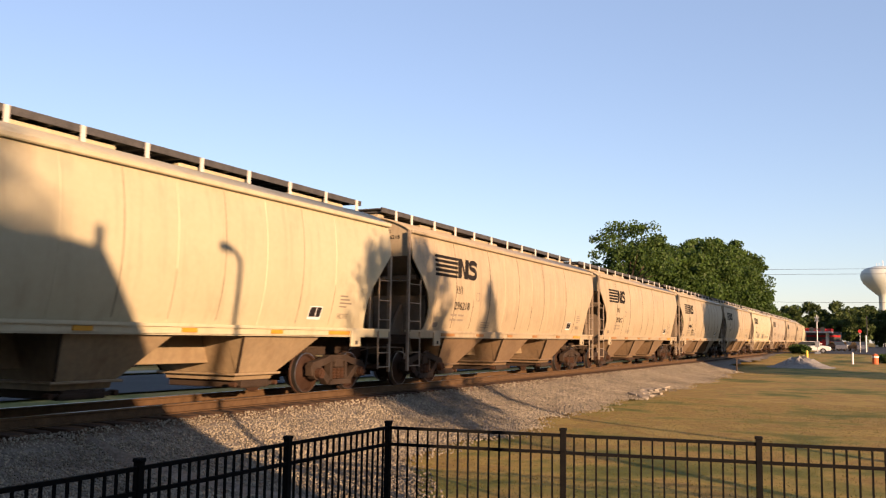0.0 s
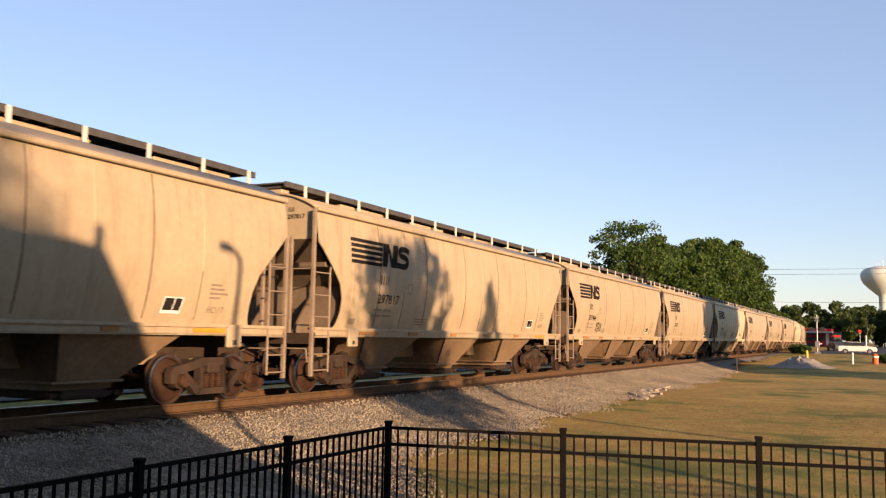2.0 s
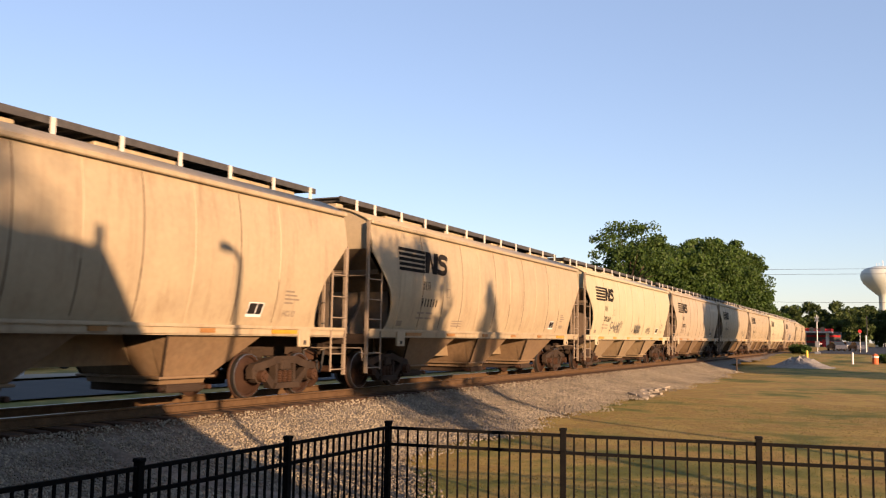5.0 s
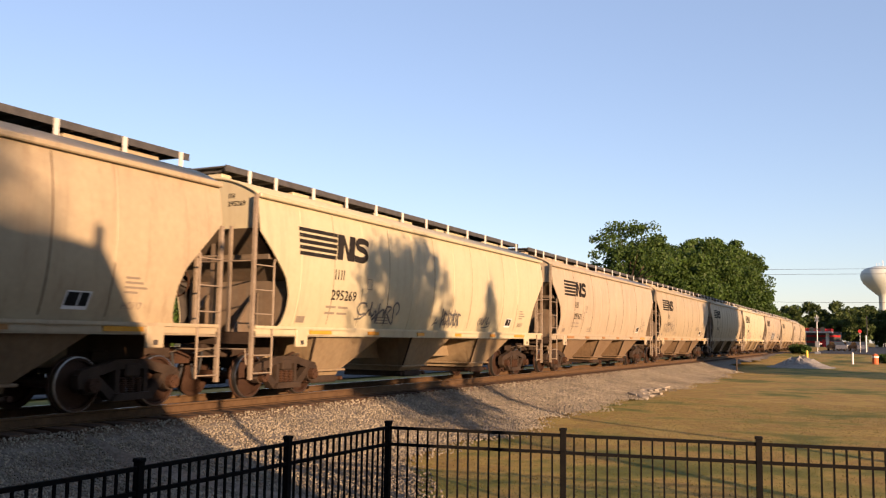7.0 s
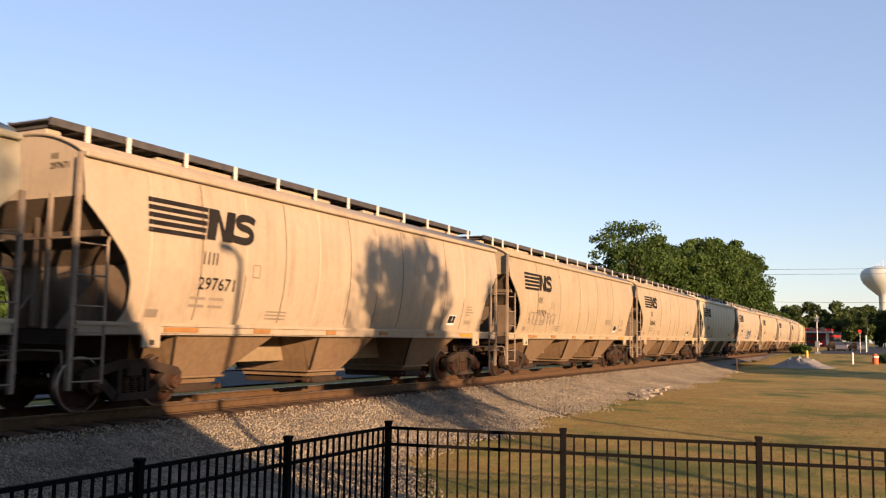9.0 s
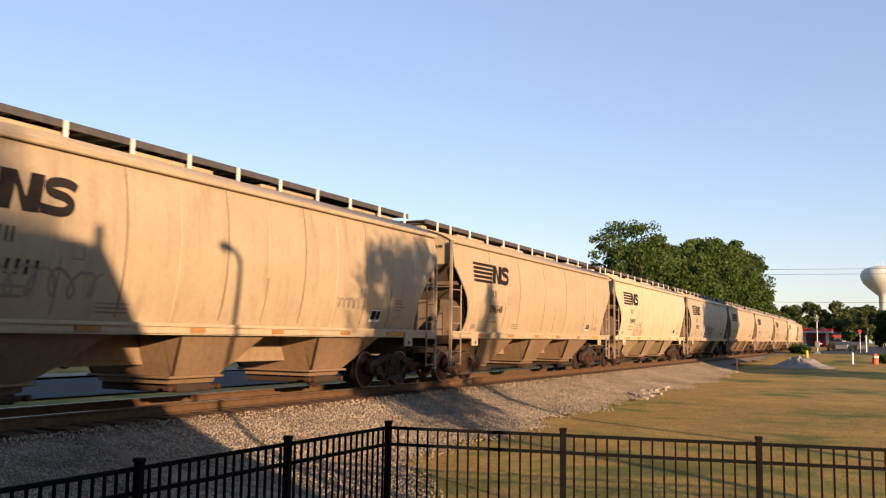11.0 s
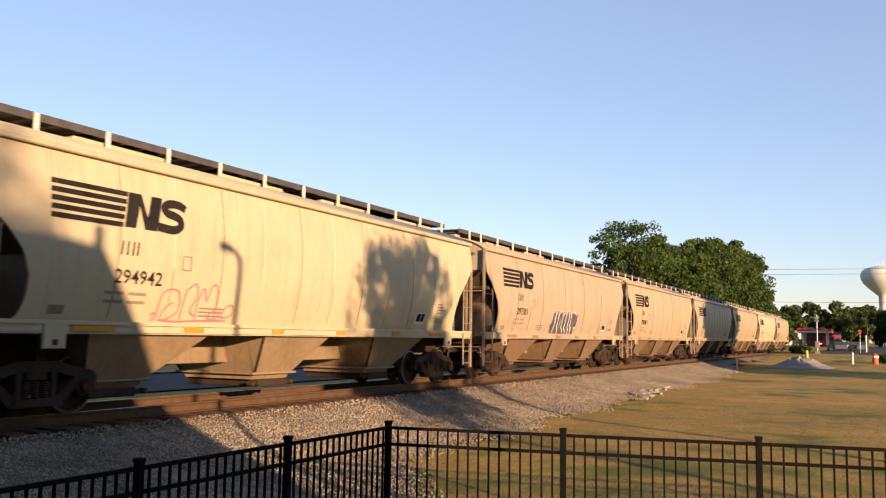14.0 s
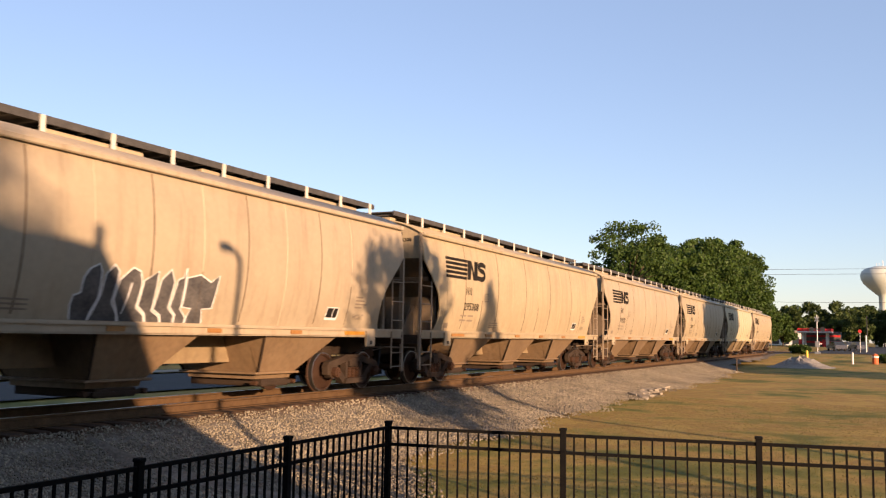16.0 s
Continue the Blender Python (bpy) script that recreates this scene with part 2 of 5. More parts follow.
def steps(*spans):
    out = []
    for a, b, n in spans:
        out += [a + (b - a) * i / n for i in range(n)]
    return out + [spans[-1][1]]


def sheet(name, xs, ys, fz, material):
    v = np.array([(x, y, fz(x, y)) for y in ys for x in xs])
    k = len(xs)
    f = np.array([(j * k + i, j * k + i + 1, j * k + i + k + 1, j * k + i + k) for j in range(len(ys) - 1) for i in range(k - 1)])
    return raw(name, v, f, material)


def grass_material():
    """Broad patches of green, straw and bare brown, with fine mottling."""
    m = mat("dry_lawn", (0.092, 0.094, 0.015), (0.31, 0.205, 0.048), 0.95, scale=0.15, fine=0.7, contrast=(0.4, 0.58))
    n, l = m.node_tree.nodes, m.node_tree.links
    p = n["Principled BSDF"]
    ramp = p.inputs["Base Color"].links[0].from_node
    src = ramp.outputs[0]
    for at, colour in ((0.45, (0.16, 0.138, 0.026, 1)), (0.5, (0.285, 0.19, 0.044, 1)), (0.54, (0.245, 0.145, 0.036, 1))):
        ramp.color_ramp.elements.new(at).color = colour
    tc, nz, mr, hs, bp = (n.new(k) for k in ("ShaderNodeTexCoord", "ShaderNodeTexNoise", "ShaderNodeMapRange", "ShaderNodeHueSaturation", "ShaderNodeBump"))
    nz.inputs["Scale"].default_value, nz.inputs["Detail"].default_value, nz.inputs["Roughness"].default_value = 7.0, 7, 0.75
    mr.inputs[1].default_value, mr.inputs[2].default_value, mr.inputs[3].default_value, mr.inputs[4].default_value = 0.3, 0.7, 0.72, 1.25
    bp.inputs["Strength"].default_value, bp.inputs["Distance"].default_value = 0.35, 0.02
    l.new(tc.outputs["Object"], nz.inputs["Vector"]), l.new(nz.outputs["Fac"], mr.inputs[0]), l.new(mr.outputs[0], hs.inputs["Value"])
    l.new(src, hs.inputs["Color"]), l.new(hs.outputs[0], p.inputs["Base Color"])
    l.new(nz.outputs["Fac"], bp.inputs["Height"]), l.new(bp.outputs[0], p.inputs["Normal"])
    return m


M["grass"] = grass_material()
M["blade"] = leafy("grass_blades", (0.062, 0.0726, 0.0142), (0.168, 0.115, 0.0354))
_n = M["blade"].node_tree.nodes
for _k in _n:
    if _k.type == "TEX_NOISE":
        _k.inputs["Scale"].default_value *= 0.32
    if _k.type == "MAP_RANGE":
        _k.inputs[3].default_value, _k.inputs[4].default_value = 0.85, 1.15
    if _k.type == "VALTORGB":
        _k.color_ramp.elements[0].position, _k.color_ramp.elements[1].position = 0.4, 0.58
ground = sheet("ground", steps((-1500, -60, 12), (-60, 0, 15), (0, 60, 60), (60, 140, 60), (140, 400, 20), (400, 2500, 12)),
               steps((-1500, -60, 12), (-60, -10, 12), (-10, 30, 50), (30, 120, 18), (120, 2000, 12)), ground_z, M["grass"])
tagged(ground, "mown lawn of patchy green and dry tan grass", "lawn", kind="structure")


def gravel_edge(x):
    """Where the gravel ends, on the camera's side of the track."""
    w = 0.35 * math.sin(x * 0.9) + 0.2 * math.sin(x * 2.3 + 1)
    if x < 9.6:
        return 1.5
    if x < 14:
        return 5.3 + 2.2 * smooth(9.6, 14, x) + 0.4 * w
    return 7.5 + 0.5 * smooth(14, 28, x) + 0.7 * smooth(48, 62, x) + 1.6 * smooth(63, 74, x) + 0.6 * w


def ballast_z(x, y):
    o = abs(y - TRACK_Y)
    side = y < TRACK_Y
    prof = [(0, -0.2), (1.30, -0.2), (1.75, -0.36), (2.6, -0.56), (4.0, -0.75), (5.4, -0.84), (12, -0.86)]
    for (a, za), (b, zb) in zip(prof, prof[1:]):
        if o <= b:
            z = za + (zb - za) * (o - a) / (b - a)
            break
    else:
        z = -0.86
    return max(z, ground_z(x, y) + 0.012)


def ballast_material():
    m = mat("ballast_bed", (0.076, 0.063, 0.048), (0.19, 0.163, 0.13), 0.95, scale=5, fine=26, bump=0.9, contrast=(0.36, 0.62))
    n, l = m.node_tree.nodes, m.node_tree.links
    p = n["Principled BSDF"]
    src = p.inputs["Base Color"].links[0].from_socket
    # brake dust and rust lie along the track
    tc, sx, ad, ab, rp, mix = (n.new(k) for k in ("ShaderNodeTexCoord", "ShaderNodeSeparateXYZ", "ShaderNodeMath", "ShaderNodeMath", "ShaderNodeValToRGB", "ShaderNodeMix"))
    l.new(tc.outputs["Object"], sx.inputs[0])
    ad.operation, ab.operation = "SUBTRACT", "ABSOLUTE"
    l.new(sx.outputs["Y"], ad.inputs[0])
    ad.inputs[1].default_value = TRACK_Y
    l.new(ad.outputs[0], ab.inputs[0]), l.new(ab.outputs[0], rp.inputs[0])
    rp.color_ramp.elements[0].position, rp.color_ramp.elements[0].color = 0.0, (1, 1, 1, 1)
    rp.color_ramp.elements[1].position, rp.color_ramp.elements[1].color = 1.0, (0, 0, 0, 1)
    mp = n.new("ShaderNodeMapRange")
    mp.inputs[1].default_value, mp.inputs[2].default_value = 1.35, 1.75
    l.new(ab.outputs[0], mp.inputs[0]), l.new(mp.outputs[0], rp.inputs[0])
    mix.data_type = "RGBA"
    l.new(rp.outputs[0], mix.inputs[0]), l.new(src, mix.inputs[6])
    mix.inputs[7].default_value = (0.1, 0.057, 0.03, 1)
    l.new(mix.outputs[2], p.inputs["Base Color"])
    return m


M["ballast"] = ballast_material()


def build_ballast():
    xs = steps((-25, 0, 15), (0, 60, 120), (60, 132, 72))
    n = 30
    v, f = [], []
    for x in xs:
        e = gravel_edge(x)
        for j in range(n + 1):
            y = e + (16.6 - e) * j / n
            v.append((x, y, ballast_z(x, y)))
    k = n + 1
    for i in range(len(xs) - 1):
        for j in range(n):
            a = i * k + j
            f.append((a, a + k, a + k + 1, a + 1))
    # the bed goes on round the curve
    s0 = len(v)
    ss = [132 + 8 * i for i in range(30)]
    for s in ss:
        x, y, a = along(s)
        for o in (-4.0, -1.5, 1.5, 4.0):
            v.append((x - o * math.sin(a), y + o * math.cos(a), -0.2 if abs(o) < 2 else -0.4))
    for i in range(len(ss) - 1):
        for j in range(3):
            a = s0 + i * 4 + j
            f.append((a, a + 4, a + 5, a + 1))
    ob = raw("ballast", np.array(v), np.array(f), M["ballast"])
    tagged(ob, "grey crushed-stone ballast, rust-brown along the track", "ballast", kind="structure")


build_ballast()


def scatter_stones(name, label, n, place, size):
    """Loose broken stones, each a squashed, turned octahedron."""
    rng = np.random.default_rng(5)
    base = np.array([(1, 0, 0), (-1, 0, 0), (0, 1, 0), (0, -1, 0), (0, 0, 1), (0, 0, -1)], float)
    tri = np.array([(0, 2, 4), (2, 1, 4), (1, 3, 4), (3, 0, 4), (2, 0, 5), (1, 2, 5), (3, 1, 5), (0, 3, 5)])
    pts = place(rng, n)
    n = len(pts)
    k = base[None] * (0.6 + 0.8 * rng.random((n, 6, 1))) * (size * (0.5 + 0.9 * rng.random((n, 1, 1))))
    q = rng.normal(size=(n, 4))
    q /= np.linalg.norm(q, axis=1, keepdims=True)
    w, x, y, z = q.T
    R = np.stack([1 - 2 * (y * y + z * z), 2 * (x * y - z * w), 2 * (x * z + y * w), 2 * (x * y + z * w), 1 - 2 * (x * x + z * z), 2 * (y * z - x * w),
                  2 * (x * z - y * w), 2 * (y * z + x * w), 1 - 2 * (x * x + y * y)], 1).reshape(n, 3, 3)
    v = np.einsum("nij,nkj->nki", R, k) + pts[:, None]
    f = (tri[None] + 6 * np.arange(n)[:, None, None]).reshape(-1, 3)
    ob = raw(name, v.reshape(-1, 3), f, M["stones"])
    return tagged(ob, label, "stones", kind="stuff")


M["stones"] = leafy("ballast_stones", (0.116, 0.0956, 0.0673), (0.257, 0.221, 0.158))
_n = M["stones"].node_tree.nodes
M["stones"].node_tree.links.new(_n["Principled BSDF"].outputs[0], _n["Material Output"].inputs[0])


def bed_places(rng, n):
    x = 4 + 60 * rng.random(n) ** 1.6
    y = 4.0 + 7.25 * rng.random(n)
    e = np.array([gravel_edge(a) for a in x]) - 0.5 * rng.random(n) ** 2
    keep = y > e
    x, y = x[keep], y[keep]
    return np.array([(a, b, ballast_z(a, b) + 0.008) for a, b in zip(x, y)])


scatter_stones("ballast_stones", "loose grey and tan crushed ballast stones", 130000, bed_places, 0.0215)


def scatter_grass(name, label, n, seed, x0, x1, power, y0, y1, h0, w0):
    rng = np.random.default_rng(seed)
    x = x0 + (x1 - x0) * rng.random(n) ** power
    y = y0 + (y1 - y0) * rng.random(n)
    e = np.array([gravel_edge(a) for a in x]) + 0.25 * rng.normal(size=n)
    keep = y < e
    x, y = x[keep], y[keep]
    n = len(x)
    z = np.array([ground_z(a, b) for a, b in zip(x, y)]) - 0.004
    h = h0 * (0.5 + rng.random(n))
    a = rng.random(n) * 6.283
    w = w0 * (0.6 + 0.8 * rng.random(n)) * (1 + x / 40)
    lean = rng.normal(size=(n, 2)) * h0 * 0.55
    p = np.stack([x, y, z], 1)
    d = np.stack([np.cos(a) * w, np.sin(a) * w, np.zeros(n)], 1)
    tip = p + np.stack([lean[:, 0], lean[:, 1], h], 1)
    v = np.stack([p - d, p + d, tip], 1).reshape(-1, 3)
    ob = raw(name, v, np.arange(3 * n).reshape(-1, 3), M["blade"])
    tagged(ob, label, "grass", kind="stuff")


scatter_grass("grass_blades", "short blades of half-dry lawn grass", 70000, 7, 8, 34, 1.4, -6, 9, 0.022, 0.006)

# street beyond the track and the crossing road
road = sheet("road", steps((-200, 114, 60)), [21.5, 24.5, 28.5], lambda x, y: ground_z(x, y) + 0.06, M["asphalt"])
tagged(road, "grey asphalt street running beside the railway", "road", kind="structure")


walkway = sheet("pavement_street", steps((-60, 100, 40)), [28.9, 31.0], lambda x, y: ground_z(x, y) + 0.12, M["concrete"])
tagged(walkway, "pale concrete pavement along the street", "pavement", kind="structure")


def cross_z(x, y):
    return max(ground_z(x, y) + 0.05, -0.06 - 0.004 * abs(y - TRACK_Y))


road2 = sheet("road_crossing", [116, 119.5, 123], steps((-300, 8, 40), (8, 17, 6), (17, 300, 30)), cross_z, M["asphalt"])
tagged(road2, "asphalt road over the level crossing", "road", kind="structure")
lot = sheet("pavement", [123.3, 150, 330], steps((-120, 8, 12)), lambda x, y: -0.035, M["asphalt"])
tagged(lot, "asphalt forecourt of the filling station", "forecourt", kind="structure")


# ---- track ----
def build_track():
    tr = thing("railway_track", "rusty steel rails on dark timber sleepers", "railway track", kind="structure")
    prof = [(-0.036, 0.0), (-0.036, -0.03), (-0.009, -0.045), (-0.009, -0.15), (-0.07, -0.165), (-0.07, -0.18), (0.07, -0.18), (0.07, -0.165), (0.009, -0.15), (0.009, -0.045), (0.036, -0.03), (0.036, 0.0)]
    ss = [-30, 0, 30, 60, 90, 110, 130] + [130 + 8 * i for i in range(1, 28)]
    for side in (-0.755, 0.755):
        for which in ("rail", "railhead"):
            bm = bm_()
            pr = prof if which == "rail" else [(-0.03, 0.0015), (0.03, 0.0015), (0.03, 0.0035), (-0.03, 0.0035)]
            last = None
            for s in ss:
                x, y, a = along(s)
                ring = [bm.verts.new((x - (side + o) * math.sin(a), y + (side + o) * math.cos(a), z)) for o, z in pr]
                if last:
                    for i in range(len(pr)):
                        j = (i + 1) % len(pr)
                        bm.faces.new((last[i], last[j], ring[j], ring[i]))
                last = ring
            part(which, bm, M["rail"] if which == "rail" else M["tread"], tr, "rusty rail" if which == "rail" else "polished running surface")
    bm = bm_()
    B(bm, -0.115, 0.115, -1.36, 1.36, -0.36, -0.178, 0.012)
    tie = part("sleeper", bm, M["tie"], tr, at=pose(4, TRACK_Y, 0))
    for i in range(1, 200):
        again(tie, pose(4 + 0.53 * i, TRACK_Y + 0.03 * math.sin(i * 2.7), -0.004 * (i % 3), 0, 0, 0.8 * math.sin(i * 5.1)))
    return tr


build_track()


# ---- covered hopper cars ----
Z0, Z1 = 1.46, 4.16       # side sheet, bottom and top
HALF = 8.27               # half the body's length at the eaves


def half_width(z):
    """The side bows out at mid-height and tucks in above the sill."""
    if z > 2.9:
        return 1.60 - 0.13 * ((z - 2.9) / 1.15) ** 2
    return 1.60 - 0.19 * ((2.9 - z) / 1.3) ** 2.2


def side_end(z):
    """How far the side sheet reaches at that height: cut away below for the end platform."""
    pts = [(1.46, 7.35), (1.6, 7.24), (1.85, 7.2), (2.15, 7.22), (2.5, 7.38), (2.85, 7.72), (3.15, 8.03), (3.38, HALF), (5, HALF)]
    for (a, xa), (b, xb) in zip(pts, pts[1:]):
        if z <= b:
            return xa + (xb - xa) * (z - a) / (b - a)
    return HALF


def roof_z(y):
    return 4.18 + 0.40 * (1 - (abs(y) / 1.46) ** 2.2)


def side_sheet(bm, sgn):
    zs = [Z0 + (Z1 - Z0) * i / 24 for i in range(25)]
    cols = [-1, -0.93, -0.86] + [-0.8 + 0.1 * i for i in range(17)] + [0.86, 0.93, 1]
    g, h = [], []
    for z in zs:
        e = side_end(z)
        g.append([bm.verts.new((c * e, sgn * half_width(z), z)) for c in cols])
        h.append([bm.verts.new((c * e, sgn * (half_width(z) - 0.03), z)) for c in cols])
    for q, flip in ((g, 0), (h, 1)):
        for a, b in zip(q, q[1:]):
            for i in range(len(cols) - 1):
                bm.faces.new((a[i], a[i + 1], b[i + 1], b[i]))
    for i in (0, -1):
        for j in range(len(zs) - 1):
            bm.faces.new((g[j][i], g[j + 1][i], h[j + 1][i], h[j][i]))
    for j in (0, -1):
        for i in range(len(cols) - 1):
            bm.faces.new((g[j][i], g[j][i + 1], h[j][i + 1], h[j][i]))


def hopper_bay(parent, t0, t1, p0, p1, g0, g1, skin):
    """A funnel from t0..t1 at the sill down to its gate at g0..g1, with outer side plates from p0..p1."""
    bm = bm_()
    top = [(t0, -0.98), (t1, -0.98), (t1, 0.98), (t0, 0.98)]
    mid = [(g0, -0.95), (g1, -0.95), (g1, 0.95), (g0, 0.95)]
    a = [bm.verts.new((x, y, 1.36)) for x, y in top]
    b = [bm.verts.new((x, y, 0.52)) for x, y in mid]
    d = [bm.verts.new((x, y * 0.94, 0.38)) for x, y in mid]
    for p, q in ((a, b), (b, d)):
        for i in range(4):
            j = (i + 1) % 4
            bm.faces.new((p[i], p[j], q[j], q[i]))
    bm.faces.new(a), bm.faces.new(d)
    bay = part("hopper_bay", bm, skin, parent, "dusty sloping discharge bay")
    for s in (-1, 1):
        bm = bm_()
        o = [bm.verts.new(v) for v in ((p0, s * 1.43, 1.38), (p1, s * 1.43, 1.38), (g1 + 0.02, s * 1.0, 0.52), (g0 - 0.02, s * 1.0, 0.52))]
        n = [bm.verts.new(v) for v in ((p0, s * 0.9, 1.38), (p1 + 0.2, s * 0.9, 1.38), (g1, s * 0.9, 0.52), (g0, s * 0.9, 0.52))]
        bm.faces.new(o), bm.faces.new(n)
        for i in range(4):
            j = (i + 1) % 4
            bm.faces.new((o[i], o[j], n[j], n[i]))
        part("side_plate", bm, skin, bay)
        bm = bm_()
        C(bm, (p0 - 0.01, s * 1.435, 1.37), (g0 - 0.03, s * 1.005, 0.5), 0.022, n=6)
        part("corner_seam", bm, M["under"], bay)
    bm = bm_()
    B(bm, g0 - 0.14, g1 + 0.14, -1.06, 1.06, 0.48, 0.53, 0.012)
    part("gate_flange", bm, skin, bay)
    bm = bm_()
    B(bm, g0 + 0.15, g1 - 0.15, -0.98, 0.98, 0.22, 0.38, 0.02)
    B(bm, g0 + 0.1, g1 - 0.1, -1.0, -0.93, 0.26, 0.32)
    C(bm, (g0 - 0.1, -0.9, 0.30), (g1 + 0.1, -0.9, 0.30), 0.035, n=8)
    part("discharge_gate", bm, M["under"], bay, "rusty sliding outlet gate")
    for x in (g0 - 0.06, g1 + 0.06):
        bm = bm_()
        C(bm, (x, -1.0, 0.30), (x, -0.86, 0.30), 0.05, n=8)
        part("gate_capstan", bm, M["rust"], bay)
    return bay


def wheelset(parent, x):
    """Axle, bearings and two wheels, one rigid piece: rusty plates, bright treads."""
    bm = bm_()
    C(bm, (0, -1.12, 0), (0, 1.12, 0), 0.085, n=10)
    for s in (-1, 1):
        C(bm, (0, s * 1.08, 0), (0, s * 1.26, 0), 0.12, n=12)
        C(bm, (0, s * 1.26, 0), (0, s * 1.275, 0), 0.055, n=8)
        for i in range(3):
            a = i * 2.094
            C(bm, (0.075 * math.cos(a), s * 1.25, 0.075 * math.sin(a)), (0.075 * math.cos(a), s * 1.285, 0.075 * math.sin(a)), 0.02, n=6)
        old = set(bm.faces)
        LATHE(bm, [(0.08, s * 0.70), (0.13, s * 0.66), (0.14, s * 0.69), (0.37, s * 0.735), (0.395, s * 0.69), (0.485, s * 0.685), (0.48, s * 0.715), (0.4575, s * 0.725), (0.4565, s * 0.83), (0.435, s * 0.835), (0.395, s * 0.83), (0.38, s * 0.775), (0.15, s * 0.83), (0.13, s * 0.87), (0.08, s * 0.87)], 36, "Y")
        for f in set(bm.faces) - old:
            r = max(math.hypot(v.co.x, v.co.z) for v in f.verts)
            y = [abs(v.co.y) for v in f.verts]
            f.material_index = 2 if r < 0.46 and r > 0.45 and min(y) > 0.72 else 1
    ax = part("wheelset", bm, M["rust"], parent, "axle with two rusty steel wheels and bright treads", at=pose(x, 0, 0.457))
    ax.data.materials.append(M["wheel"])
    ax.data.materials.append(M["tread"])
    return ax


def side_frame(bm, s):
    y0, y1 = s * 0.97, s * 1.13
    PRISM(bm, [(-1.12, 0.62), (-1.06, 0.70), (-0.55, 0.80), (-0.36, 0.86), (0.36, 0.86), (0.55, 0.80), (1.06, 0.70), (1.12, 0.62), (1.08, 0.55), (0.62, 0.62), (0.34, 0.70), (-0.34, 0.70), (-0.62, 0.62), (-1.08, 0.55)], y0, y1)
    for k in (-1, 1):
        PRISM(bm, [(k * 0.98, 0.60), (k * 0.74, 0.62), (k * 0.34, 0.30), (k * 0.34, 0.18), (k * 0.46, 0.18), (k * 0.70, 0.40)], y0, y1)
        PRISM(bm, [(k * 1.14, 0.62), (k * 1.02, 0.62), (k * 1.02, 0.40), (k * 1.12, 0.40)], y0, y1)
        PRISM(bm, [(k * 0.36, 0.72), (k * 0.27, 0.72), (k * 0.27, 0.26), (k * 0.36, 0.26)], y0, y1)
        C(bm, (k * 0.889, s * 0.95, 0.457), (k * 0.889, s * 1.14, 0.457), 0.155, n=14)
    PRISM(bm, [(-0.46, 0.18), (0.46, 0.18), (0.38, 0.30), (-0.38, 0.30)], s * 0.9, s * 1.2)


def truck(parent, x):
    bm = bm_()
    B(bm, -0.17, 0.17, -1.16, 1.16, 0.56, 0.80, 0.03)
    B(bm, -0.2, 0.2, -0.35, 0.35, 0.78, 1.0, 0.03)
    tr = part("truck", bm, M["under"], parent, "two-axle freight truck caked in brown dust", at=pose(x, 0, 0))
    for s in (-1, 1):
        bm = bm_()
        side_frame(bm, s)
        part("side_frame", bm, M["under"], tr)
        bm = bm_()
        LATHE(bm, [(0.04, 0.30)] + [(0.068 if i % 2 else 0.048, 0.305 + 0.0175 * i) for i in range(14)] + [(0.04, 0.555)], 10)
        spring = part("coil_spring", bm, M["rust"], tr, "coil spring", at=pose(-0.17, s * 1.1, 0))
        for k in (0.0, 0.17):
            again(spring, pose(k, s * 1.1, 0))
    bm = bm_()
    for k in (-1, 1):
        B(bm, k * 0.36 - 0.05, k * 0.36 + 0.05, -0.85, 0.85, 0.36, 0.46)
        for s in (-1, 1):
            B(bm, k * 0.41 - 0.04, k * 0.41 + 0.04, s * 0.77 - 0.06, s * 0.77 + 0.06, 0.28, 0.54)
    part("brake_beam", bm, M["rust"], tr)
    return [wheelset(tr, -0.889), wheelset(tr, 0.889)]


def on_side(x, z, lift=0.008):
    return Vector((x, -(half_width(z) + lift), z))


def decal(name, polys, material, parent, label="", lift=0.008):
    """Flat marks, polygons in x, z, cut in bands and laid on the bowed side of the car."""
    bm = bm_()
    for pts in polys:
        bm.faces.new([bm.verts.new((x, 0, z)) for x, z in pts])
    zs = [v.co.z for v in bm.verts]
    z = min(zs) + 0.16
    while z < max(zs) - 0.02:
        bmesh.ops.bisect_plane(bm, geom=bm.verts[:] + bm.edges[:] + bm.faces[:], plane_co=(0, 0, z), plane_no=(0, 0, 1))
        z += 0.16
    bmesh.ops.remove_doubles(bm, verts=bm.verts[:], dist=0.0004)
    for v in bm.verts:
        v.co = on_side(v.co.x, v.co.z, lift)
    return part(name, bm, material, parent, label)


def rect(x0, x1, z0, z1, skew=0.0):
    return [(x0, z0), (x1, z0), (x1 + skew, z1), (x0 + skew, z1)]


